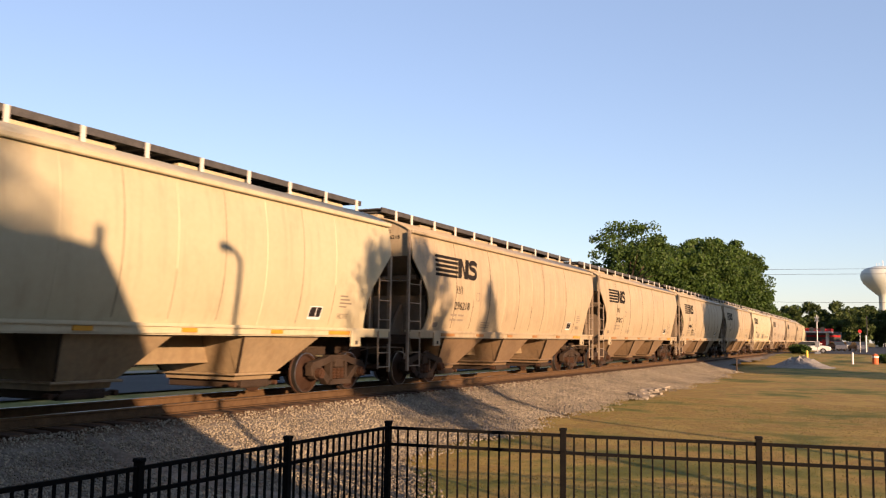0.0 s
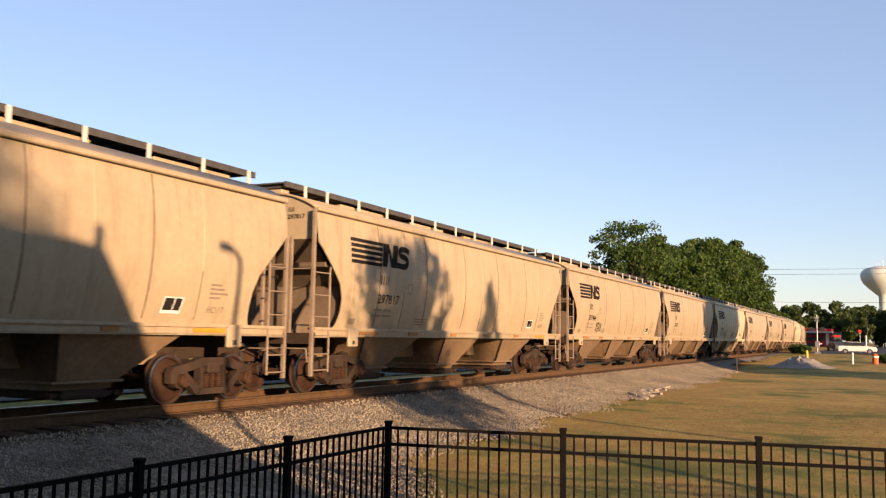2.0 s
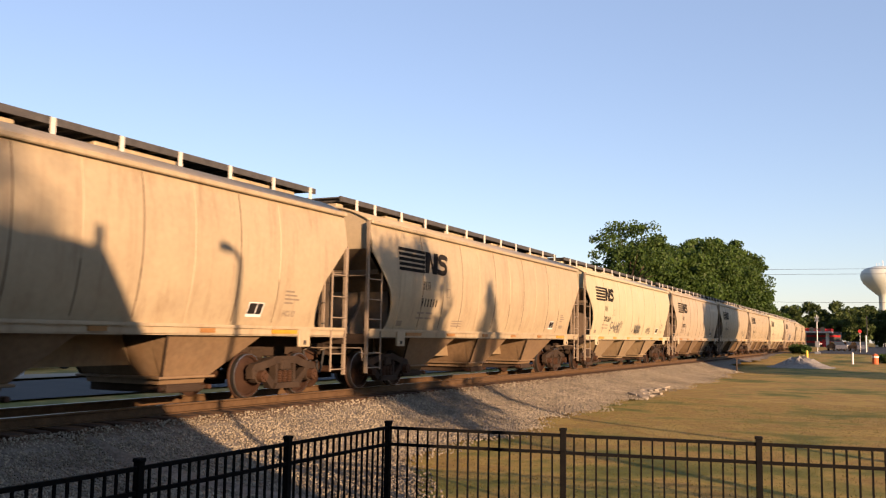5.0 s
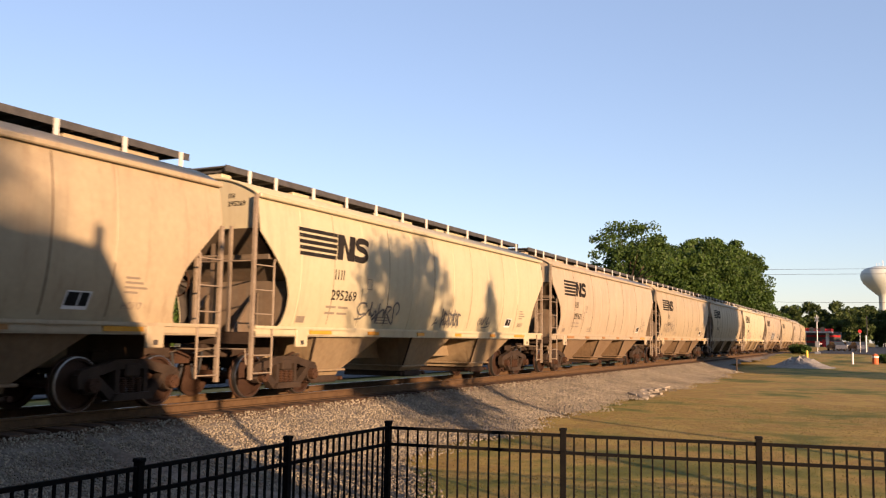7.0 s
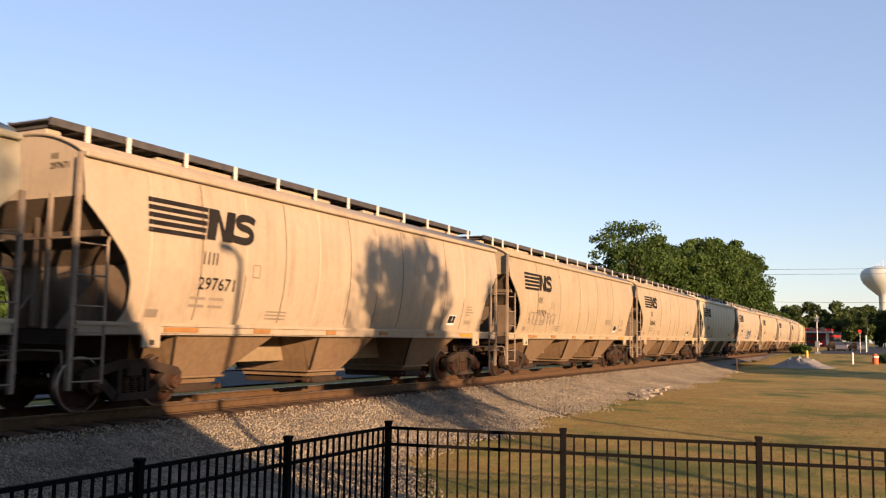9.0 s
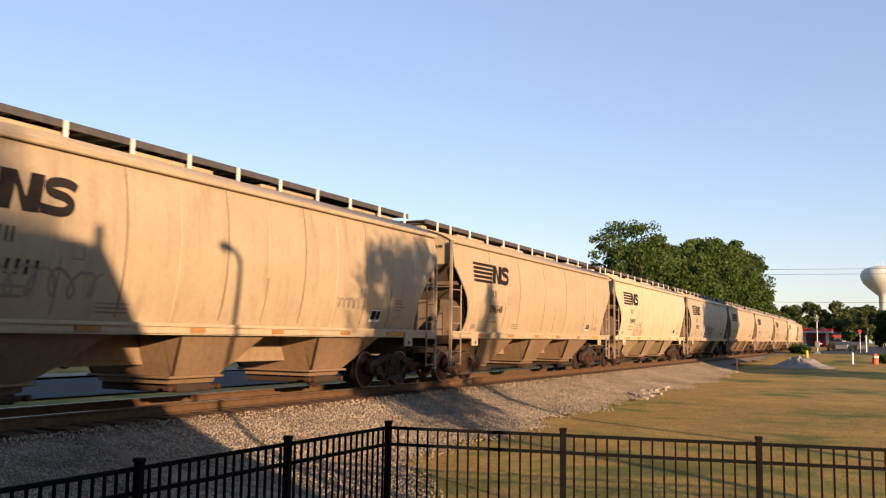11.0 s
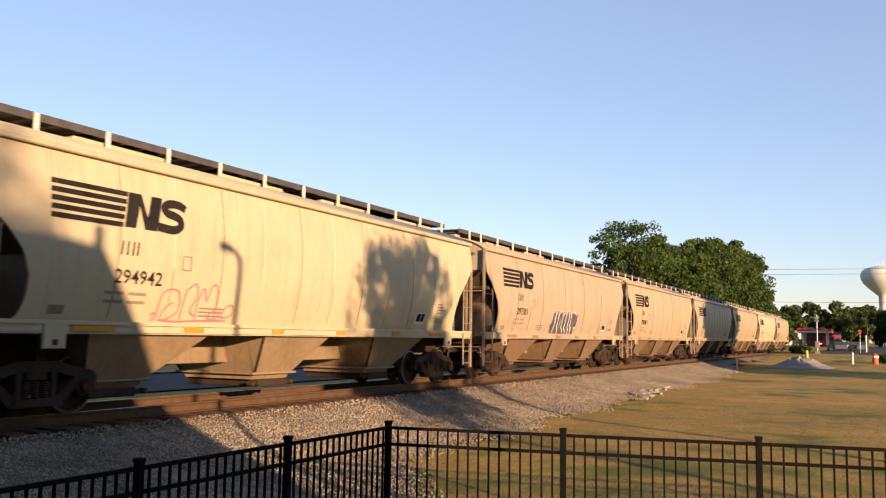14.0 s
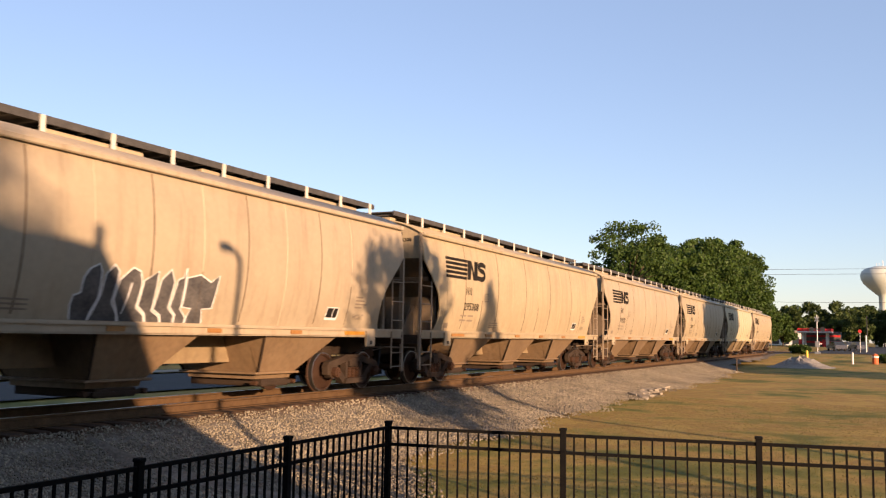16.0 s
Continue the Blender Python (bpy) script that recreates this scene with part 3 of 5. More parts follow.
def make_car(paint, label):
    car = thing("hopper_car", label, "freight car", "cars of the grain train")
    for s in (-1, 1):
        bm = bm_()
        side_sheet(bm, s)
        bm.normal_update()
        bmesh.ops.split_edges(bm, edges=[q for q in bm.edges if len(q.link_faces) == 2 and q.calc_face_angle() > 0.7])
        body = part("side_sheet", bm, paint, car, "bowed steel side sheet")
        # inward faces take a dark colour in place of interior shade
        body.data.materials.append(M["inner"])
        for p in body.data.polygons:
            p.use_smooth = abs(p.normal.y) > 0.8
            p.material_index = 1 if abs(p.center.y) < half_width(p.center.z) - 0.02 else 0
    # roof
    bm = bm_()
    ys = [-1.5 + 3.0 * i / 16 for i in range(17)]
    rows = [[bm.verts.new((x, y, roof_z(y) - 0.05 * k)) for y in ys] for k in (0, 1) for x in (-HALF, HALF)]
    for a, b in ((0, 1), (2, 3), (0, 2), (1, 3)):
        for i in range(16):
            bm.faces.new((rows[a][i], rows[a][i + 1], rows[b][i + 1], rows[b][i]))
    for i in (0, 16):
        bm.faces.new((rows[0][i], rows[1][i], rows[3][i], rows[2][i]))
    roof = part("roof", bm, paint, car, "arched dusty roof")
    for p in roof.data.polygons:
        p.use_smooth = True
    for s in (-1, 1):
        bm = bm_()
        PRISM(bm, [(-HALF, 4.17), (HALF, 4.17), (HALF, 4.07), (-HALF, 4.07)], s * 1.47, s * 1.565)
        bmesh.ops.bevel(bm, geom=bm.edges[:], offset=0.018, segments=1, affect="EDGES")
        part("eave_rib", bm, paint, car)
        bm = bm_()
        B(bm, -8.3, 8.3, s * 1.36, s * 1.56, 1.43, 1.49)
        B(bm, -8.3, 8.3, s * 1.50 - 0.02, s * 1.50 + 0.035, 1.30, 1.43)
        B(bm, -8.3, 8.3, s * 1.50 - 0.02, s * 1.50 + 0.07, 1.285, 1.31)
        part("side_sill", bm, paint, car)
    # vertical weld seams on the sides, some rust-stained from top to bottom, some only low down
    def ridge(z0, z1, w, material):
        bm = bm_()
        zs = [z0 + (z1 - z0) * i / 16 for i in range(17)]
        l = [(bm.verts.new((-w, -(half_width(z) + 0.001), z)), bm.verts.new((0.0, -(half_width(z) + 0.009), z)), bm.verts.new((w, -(half_width(z) + 0.001), z))) for z in zs]
        for a, b in zip(l, l[1:]):
            bm.faces.new((a[0], a[1], b[1], b[0])), bm.faces.new((a[1], a[2], b[2], b[1]))
        return part("weld_seam", bm, material, car)

    stain = M["seam_faint"] if paint is M["cream"] else M["seam"]
    plain = stained = low = None
    for i in range(11):
        at = pose(-6.87 + 1.26 * i, 0, 0)
        if i % 2:
            stained = again(stained, at) if stained else ridge(1.56, 4.04, 0.017, stain)
            stained.matrix_basis = at
        else:
            plain = again(plain, at) if plain else ridge(1.5, 4.05, 0.01, paint)
            plain.matrix_basis = at
            if i % 4 == 2:
                at = at @ pose(0, -0.002, 0)
                low = again(low, at) if low else ridge(1.56, 2.45, 0.011, stain)
                low.matrix_basis = at
    # ends: upper sheet, slope sheet, beams and stiles, platform
    for e in (-1, 1):
        bm = bm_()
        top = [(y, roof_z(y) - 0.02) for y in [-1.45 + 2.9 * i / 12 for i in range(13)]]
        pts = [(-1.45, 3.46)] + top + [(1.45, 3.46)]
        a = [bm.verts.new((e * 8.22, y, z)) for y, z in pts]
        b = [bm.verts.new((e * 8.19, y, z)) for y, z in pts]
        bm.faces.new(a), bm.faces.new(b)
        for i in range(len(pts)):
            j = (i + 1) % len(pts)
            bm.faces.new((a[i], b[i], b[j], a[j]))
        part("end_sheet", bm, paint, car)
        bm = bm_()
        PRISM(bm, [(e * 8.22, 3.46), (e * 8.19, 3.46), (e * 5.55, 1.36), (e * 5.65, 1.36)], -1.35, 1.35)
        part("slope_sheet", bm, M["end"], car, "sloping end sheet under the roof")
        bm = bm_()
        B(bm, e * 7.72 - 0.06, e * 7.72 + 0.06, -1.42, 1.42, 2.86, 2.97, 0.01)
        part("end_beam", bm, M["end"], car)
        for y in (-0.05,):
            bm = bm_()
            B(bm, e * 7.86 - 0.05, e * 7.86 + 0.05, y - 0.05, y + 0.05, 1.40, 3.62 if y == -0.05 else 3.3)
            part("end_stile", bm, M["end"], car)
        bm = bm_()
        B(bm, e * 6.95, e * 7.05, -1.33, 1.33, 1.36, 2.46)
        B(bm, e * 6.7, e * 6.97, -0.12, 0.12, 1.36, 2.3)
        part("shear_plate", bm, M["end"], car)
        for y in (-0.62, 0.62):
            bm = bm_()
            PRISM(bm, [(e * 7.1, 1.36), (e * 7.9, 1.36), (e * 7.2, 2.2), (e * 7.1, 2.2)], y - 0.03, y + 0.03)
            part("gusset", bm, M["end"], car)
        bm = bm_()
        pts = [Vector((e * (8.42 + 0.3 * k / 6), -0.32, 0.95 - 0.55 * math.sin(math.pi * k / 7))) for k in range(7)]
        for p, q in zip(pts, pts[1:]):
            C(bm, p, q, 0.028, n=6)
        part("air_hose", bm, M["rubber"], car, "black rubber brake hose")
        bm = bm_()
        C(bm, (e * 8.44, -1.42, 1.02), (e * 8.44, -0.5, 1.02), 0.016, n=6)
        C(bm, (e * 8.44, -0.5, 1.02), (e * 8.52, -0.16, 0.92), 0.016, n=6)
        C(bm, (e * 8.44, -1.42, 1.02), (e * 8.44, -1.46, 0.72), 0.016, n=6)
        part("uncoupling_lever", bm, M["ladder"], car)
        bm = bm_()
        B(bm, e * 6.2, e * 8.35, -1.5, 1.5, 1.27, 1.35, 0.01)
        B(bm, e * 8.27, e * 8.37, -1.52, 1.52, 1.12, 1.36, 0.012)
        part("end_platform", bm, M["under"], car)
        bm = bm_()
        B(bm, -8.4 if e < 0 else 6.0, -6.0 if e < 0 else 8.4, -0.3, 0.3, 0.83, 1.27, 0.02)
        part("draft_sill", bm, M["under"], car)
        bm = bm_()
        B(bm, e * 8.38, e * 8.70, -0.10, 0.10, 0.78, 0.98, 0.02)
        PRISM(bm, [(e * 8.62, 0.72), (e * 8.86, 0.72), (e * 8.86, 1.04), (e * 8.62, 1.04)], -0.17, 0.13)
        part("coupler", bm, M["rust"], car, "rusty knuckle coupler")
        for s in (-1, 1):
            bm = bm_()
            B(bm, e * 6.72 - 0.2, e * 6.72 + 0.2, s * 1.525 - 0.035, s * 1.525 + 0.035, 1.06, 1.47, 0.015)
            pad = part("jacking_pad", bm, paint, car, "jacking pad plate under the sill")
            # slot opening as a small block in the shade-dark colour
            bm = bm_()
            B(bm, e * 6.72 - 0.06, e * 6.72 + 0.05, s * 1.565 - 0.004, s * 1.565 + 0.004, 1.11, 1.2, 0.003)
            part("slot", bm, M["inner"], pad)
        for s in (-1, 1):
            bm = bm_()
            B(bm, e * 8.31, e * 8.39, s * 1.50 - 0.03, s * 1.50 + 0.035, 0.42, 4.12 if e < 0 else 3.35)
            part("corner_post", bm, M["ladder"], car)
            bm = bm_()
            C(bm, (e * 7.75, s * 1.54, 0.5), (e * 7.75, s * 1.54, 2.78), 0.024, n=6)
            C(bm, (e * 7.75, s * 1.54, 2.76), (e * 7.65, s * 1.50, 2.93), 0.024, n=6)
            ladder = part("side_ladder", bm, M["ladder"], car, "steel rung ladder")
            bm = bm_()
            C(bm, (e * 7.75, s * 1.54, 0), (e * 8.34, s * 1.54, 0), 0.015, n=6)
            rung = part("rung", bm, M["ladder"], ladder, at=pose(0, 0, 0.55))
            for z in (0.9, 1.27, 1.72, 2.2, 2.7):
                again(rung, pose(0, 0, z))
            bm = bm_()
            B(bm, e * 8.36 - 0.03, e * 8.36 + 0.03, s * 0.9 - 0.03, s * 0.9 + 0.03, 1.36, 3.5)
            part("end_stile", bm, M["ladder"], car)
        bm = bm_()
        C(bm, (e * 8.36, -1.48, 2.78), (e * 8.36, 1.48, 2.78), 0.018, n=6)
        part("end_handrail", bm, M["ladder"], car)
    # brake wheel and air tank
    bm = bm_()
    for i in range(16):
        a, b = 2 * math.pi * i / 16, 2 * math.pi * (i + 1) / 16
        C(bm, (8.32, -0.5 + 0.27 * math.cos(a), 2.3 + 0.27 * math.sin(a)), (8.32, -0.5 + 0.27 * math.cos(b), 2.3 + 0.27 * math.sin(b)), 0.016, n=6)
        if i % 4 == 0:
            C(bm, (8.32, -0.5, 2.3), (8.32, -0.5 + 0.27 * math.cos(a), 2.3 + 0.27 * math.sin(a)), 0.012, n=6)
    C(bm, (8.32, -0.5, 2.3), (7.5, -0.5, 2.3), 0.03, n=6)
    part("brake_wheel", bm, M["rust"], car, "round steel hand-brake wheel")
    bm = bm_()
    C(bm, (7.25, 0.2, 1.65), (7.25, 1.2, 1.65), 0.22, n=14)
    part("air_tank", bm, M["under"], car)
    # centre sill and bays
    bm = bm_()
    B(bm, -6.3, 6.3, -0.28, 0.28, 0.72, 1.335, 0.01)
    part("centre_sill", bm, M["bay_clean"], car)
    # plate in the shade-dark colour, for the black above the centre sill
    bm = bm_()
    B(bm, -6.3, 6.3, -1.44, 1.44, 1.345, 1.375)
    part("floor_plate", bm, M["inner"], car)
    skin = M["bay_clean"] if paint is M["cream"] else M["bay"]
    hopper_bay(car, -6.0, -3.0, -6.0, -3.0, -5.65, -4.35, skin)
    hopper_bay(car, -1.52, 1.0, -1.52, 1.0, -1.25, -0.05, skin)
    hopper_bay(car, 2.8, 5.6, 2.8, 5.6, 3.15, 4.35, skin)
    # running board on brackets
    bm = bm_()
    B(bm, -8.15, 8.45, -0.50, 0.50, 4.78, 4.81)
    for s in (-1, 1):
        B(bm, -8.15, 8.45, s * 0.50 - 0.02, s * 0.50 + 0.02, 4.70, 4.83)
    for i in range(34):
        x = -8.0 + 0.49 * i
        B(bm, x - 0.03, x + 0.03, -0.50, 0.50, 4.70, 4.78)
    part("running_board", bm, M["walkway"], car, "dark steel grating walkway along the roof")
    bm = bm_()
    B(bm, -0.045, 0.045, -0.015, 0.015, 0, 0.32)
    br = None
    for s in (-1, 1):
        for i in range(12):
            x = -7.95 + 16.2 * i / 11 if i else -7.4
            x = min(x, 8.2)
            at = pose(x, s * 0.54, 4.50)
            br = part("bracket", bm, M["post_white"], car, "pale walkway bracket", at=at) if br is None else again(br, at)
    for x in (-8.1, -5.6, -1.9, 1.9, 5.6):
        bm = bm_()
        B(bm, x, x + 2.2 if x > -8 else x + 0.3, -0.38, 0.38, 4.55, 4.66, 0.02)
        part("hatch", bm, paint, car)
    # reflectors along the sill
    for i, x in enumerate((-6.42, -3.97, -1.43, 0.94, 3.5, 5.6)):
        bm = bm_()
        B(bm, x, x + (0.85 if i in (0, 5) else 0.5 if i == 1 else 0.38), -1.545, -1.5, 1.335, 1.415)
        part("reflector", bm, M["reflector"] if paint is M["cream"] or i == 5 else M["reflector_worn"], car, "yellow reflective strip")
    # placard and stencils
    decal("placard", [rect(4.84, 5.32, 1.66, 1.95, 0.05)], M["decal_white"], car, "white-edged black inspection panel", 0.006)
    for x, w in ((4.87, 0.23), (5.125, 0.17)):
        decal("placard_panel", [rect(x, x + w, 1.715, 1.93, 0.04)], M["decal_black"], car, "", 0.010)
    for i in range(4):
        decal("stencil", [rect(6.0, 6.3 + 0.1 * (i % 3), 2.20 - 0.08 * i, 2.235 - 0.08 * i)], M["decal_faint"], car, "faded illegible stencilled line")
    decal("stencil", [rect(-6.8, -6.5, 1.58, 1.72)], M["decal_faint"], car, "faded illegible stencilled patch")
    for i in range(3):
        decal("stencil", [rect(-3.55, -2.85, 1.62 + 0.07 * i, 1.65 + 0.07 * i)], M["decal_faint"], car, "faded illegible stencilled line")
    for x in (-6.65, 6.65):
        WHEELS.extend(truck(car, x))
    return car


def text_mesh(body, size):
    cu = bpy.data.curves.new("text", "FONT")
    cu.body, cu.size = body, size
    cu.resolution_u, cu.offset = 2, 0.004
    ob = bpy.data.objects.new("text", cu)
    scene.collection.objects.link(ob)
    bpy.context.view_layer.update()
    me = bpy.data.meshes.new_from_object(ob.evaluated_get(bpy.context.evaluated_depsgraph_get()))
    bpy.data.objects.remove(ob)
    return me


def lettering(name, body, size, x, z, parent, material, label, width=0.82, end=False):
    me = text_mesh(body, size)
    me.name = name
    for v in me.vertices:
        if end:
            v.co = Vector((-8.226, x - v.co.x * width, z + v.co.y))
        else:
            v.co = on_side(x + v.co.x * width, z + v.co.y, 0.009)
    me.materials.clear()
    me.materials.append(material)
    ob = new(name, me)
    ob.parent = parent
    return tagged(ob, label)


def ribbon(pts, w):
    """A painted line of even width through the points, mitred at the bends."""
    p = [Vector(q) for q in pts]
    n = []
    for i in range(len(p)):
        d = (p[min(i + 1, len(p) - 1)] - p[max(i - 1, 0)]).normalized()
        n.append(Vector((-d.y, d.x)) * w / 2)
    return [[tuple(p[i] + n[i]), tuple(p[i + 1] + n[i + 1]), tuple(p[i + 1] - n[i + 1]), tuple(p[i] - n[i])] for i in range(len(p) - 1)]


def bent(pts, w, k=4):
    """A ribbon through points joined by soft curves."""
    p = [pts[0]] + list(pts) + [pts[-1]]
    out = []
    for a, b, c, d in zip(p, p[1:], p[2:], p[3:]):
        for i in range(k):
            t = i / k
            out.append(tuple(0.5 * (2 * b[j] + (c[j] - a[j]) * t + (2 * a[j] - 5 * b[j] + 4 * c[j] - d[j]) * t * t + (3 * b[j] - a[j] - 3 * c[j] + d[j]) * t ** 3) for j in (0, 1)))
    return ribbon(out + [tuple(pts[-1])], w)


def emblem(car):
    """Five bars that run into two heavy slanted black shapes."""
    for i in range(5):
        z = 3.545 - 0.13 * i
        decal("emblem_bar", [rect(-6.97, -5.47 - 0.025 * i, z, z + 0.085, 0.015)], M["decal_black"], car, "black bar of a striped emblem")
    decal("emblem_block", [[(-5.53, 3.04), (-5.29, 3.04), (-5.20, 3.42), (-5.09, 3.04), (-4.81, 3.04), (-4.68, 3.63), (-4.93, 3.63), (-5.03, 3.25), (-5.16, 3.63), (-5.44, 3.63)]], M["decal_black"], car, "black slanted block of the emblem")
    decal("emblem_block", bent([(-4.12, 3.50), (-4.24, 3.555), (-4.44, 3.565), (-4.60, 3.52), (-4.63, 3.44), (-4.55, 3.38), (-4.36, 3.35), (-4.25, 3.29), (-4.24, 3.20), (-4.34, 3.125), (-4.5, 3.105), (-4.79, 3.13)], 0.15, 3), M["decal_black"], car, "black rounded block of the emblem", 0.010)


def wiggle(x0, x1, z0, z1, n, w, seed):
    """A looping line of spray paint."""
    rng = random.Random(seed)
    m = n * 10
    f = [rng.uniform(0.7, 1.0) for _ in range(n + 2)]
    pts = []
    for i in range(m + 1):
        t = i / m
        a = 2 * math.pi * n * t / 2
        k = f[int(n * t)]
        x = x0 + (x1 - x0) * t + 0.9 * (x1 - x0) / n * math.sin(a) * k
        z = (z0 + z1) / 2 + (z1 - z0) / 2 * k * math.cos(a + 0.6 * math.sin(t * 17 + seed))
        pts.append((x, max(z, Z0 + 0.05)))
    return ribbon(pts, w)


WHEELS = []
CARS = []
LOOKS = {"tan": "beige covered hopper car, dusty and rust-streaked", "cream": "cream covered hopper car with bright clean paint", "grey": "pale sand covered hopper car, lightly weathered"}
# number of each car's place in the train: paint and stencilled fleet number, where it can be read
TRAIN = {-6: ("cream", ""), -5: ("tan", "296218"), -4: ("tan", "297817"), -3: ("tan", "297464"), -2: ("tan", ""), -1: ("cream", "295269"), 0: ("grey", "297671"), 1: ("tan", ""),
         2: ("tan", "296548"), 3: ("cream", "294942"), 4: ("grey", "297301"), 5: ("tan", "295308"), 6: ("grey", ""), 7: ("tan", ""), 8: ("cream", ""), 9: ("tan", "")}


def build_train():
    protos = {}
    for k, (look_, number) in TRAIN.items():
        if look_ not in protos:
            protos[look_] = make_car(M[look_], LOOKS[look_])
            car = protos[look_]
        else:
            car = copy_thing(protos[look_], Matrix.Identity(4))
        CARS.append((k, car))
    for k, car in CARS:
        number = TRAIN[k][1]
        emblem(car)
        for x in (-5.58, -5.46, -5.34, -5.24):
            decal("reporting_mark", [rect(x, x + 0.035, 2.58, 2.81, 0.02)], M["decal_black"], car, "slim upright black bar")
        if number:
            lettering("fleet_number", number, 0.325, -5.66, 2.12, car, M["decal_black"], "black stencilled fleet number", 1.1)
            for y0 in (-0.70, -0.745, -0.79, -0.835):
                bm = bm_()
                B(bm, -8.227, -8.221, y0, y0 + 0.016, 4.09, 4.19)
                part("reporting_mark", bm, M["decal_black"], car, "slim upright black bar")
            lettering("end_number", number, 0.14, -0.66, 3.93, car, M["decal_black"], "black stencilled fleet number", 1.12, True)
        else:
            decal("fleet_number", [rect(-5.62 + 0.165 * i, -5.56 + 0.165 * i, 2.13, 2.35, 0.02) for i in range(6)], M["decal_black"], car, "row of black bars")
        for line in (rect(-5.8, -5.4, 1.93, 1.98), rect(-5.3, -4.9, 1.93, 1.98), rect(-5.8, -5.4, 1.79, 1.84), rect(-5.3, -4.9, 1.79, 1.84)):
            decal("data_line", [line], M["decal_faint"], car, "faded illegible stencilled line")
        decal("plate_mark", [rect(-4.15, -3.92, 2.42, 2.44), rect(-4.15, -3.92, 2.66, 2.68), rect(-4.15, -4.13, 2.44, 2.66), rect(-3.94, -3.92, 2.44, 2.66)], M["decal_faint"], car)
        lettering("stencil_code", "HC114" if k == 3 else "HC117", 0.17, 6.0, 1.70, car, M["decal_faint"], "faded stencilled code", 0.9)
        if k == -3:
            decal("graffiti", wiggle(-4.45, -3.55, 1.6, 2.05, 8, 0.035, 13), M["decal_black"], car, "thin black scribbled spray lines")
        if k == -1:
            tag = [bent([(-4.50, 1.70), (-4.22, 1.74), (-4.07, 1.86), (-4.3, 1.82), (-4.46, 1.95), (-4.36, 2.08), (-4.12, 2.09), (-4.05, 2.0)], 0.05), ribbon([(-3.83, 2.14), (-3.87, 1.80)], 0.07),
                   bent([(-4.06, 1.8), (-3.9, 1.95), (-3.74, 1.79), (-3.6, 1.93), (-3.5, 1.64), (-3.45, 2.12)], 0.05), bent([(-3.7, 1.7), (-3.25, 1.98), (-3.2, 1.78), (-3.1, 2.02), (-3.09, 1.63)], 0.055),
                   bent([(-3.1, 2.05), (-2.85, 2.03), (-3.0, 1.86), (-2.68, 1.62), (-2.74, 1.9)], 0.05), bent([(-2.7, 1.88), (-2.74, 2.06), (-2.62, 2.17), (-2.48, 2.1), (-2.46, 1.95), (-2.56, 1.86)], 0.05)]
            tag2 = [ribbon([(-0.38, 1.62), (-0.2, 1.84), (-0.12, 1.70), (-0.3, 1.70)], 0.045)] + [ribbon([(0.1 + 0.13 * i, 2.12 - 0.07 * (i % 3)), (0.14 + 0.13 * i, 1.58 + 0.06 * (i % 2))], 0.05) for i in range(9)] + [bent([(0.08 + 0.3 * i, 1.64), (0.22 + 0.3 * i, 1.82), (0.36 + 0.3 * i, 1.64), (0.2 + 0.3 * i, 1.98), (0.42 + 0.3 * i, 1.94)], 0.05) for i in range(4)]
            tag3 = [bent([(2.72, 1.68), (2.66, 1.8), (2.78, 1.9), (2.82, 1.70), (2.92, 1.94), (2.96, 1.70), (3.1, 1.9), (3.06, 1.72), (3.22, 1.95), (3.3, 1.76), (3.42, 1.97), (3.36, 1.72), (3.56, 1.8), (3.5, 1.66), (3.0, 1.62)], 0.035)]
            for n, strokes in enumerate((tag, tag2, tag3)):
                for i, quads in enumerate(strokes):
                    decal("graffiti", quads, M["decal_silver"], car, "thin black scribbled spray lines", 0.008 + 0.0007 * i)
        if k == 1:
            for spot in ((-6.5, -3.5, 1.8, 2.3, 16, 0.05, 8), (3.3, 4.2, 1.95, 2.2, 9, 0.05, 9)):
                decal("graffiti", wiggle(*spot), M["decal_faint"], car, "worn spray scribbles")
        if k == 3:
            for i, pts in enumerate(([(-4.56, 1.52), (-4.55, 1.9), (-4.42, 2.06), (-4.14, 2.04), (-4.08, 1.72), (-4.3, 1.56), (-4.46, 1.56), (-4.4, 1.75), (-4.24, 1.85)],
                                     [(-4.0, 1.56), (-3.96, 2.02), (-3.86, 2.14), (-3.72, 2.2), (-3.66, 1.98), (-3.78, 1.72), (-3.62, 1.62)],
                                     [(-3.6, 1.56), (-3.62, 1.9), (-3.5, 2.14), (-3.4, 1.9), (-3.3, 2.18), (-3.16, 2.18), (-3.12, 1.8), (-3.3, 1.62), (-3.05, 1.58), (-2.98, 1.8)],
                                     [(-2.95, 1.6), (-2.82, 1.82), (-2.64, 1.84), (-2.62, 1.68), (-2.9, 1.6)], [(-4.72, 1.62), (-4.62, 1.66), (-4.64, 1.52)], [(-4.5, 1.54), (-4.1, 1.52), (-3.4, 1.55), (-2.75, 1.56)])):
                decal("graffiti", bent(pts, 0.034), M["decal_pink"], car, "thin pink scribbled spray lines", 0.008 + 0.0007 * i)
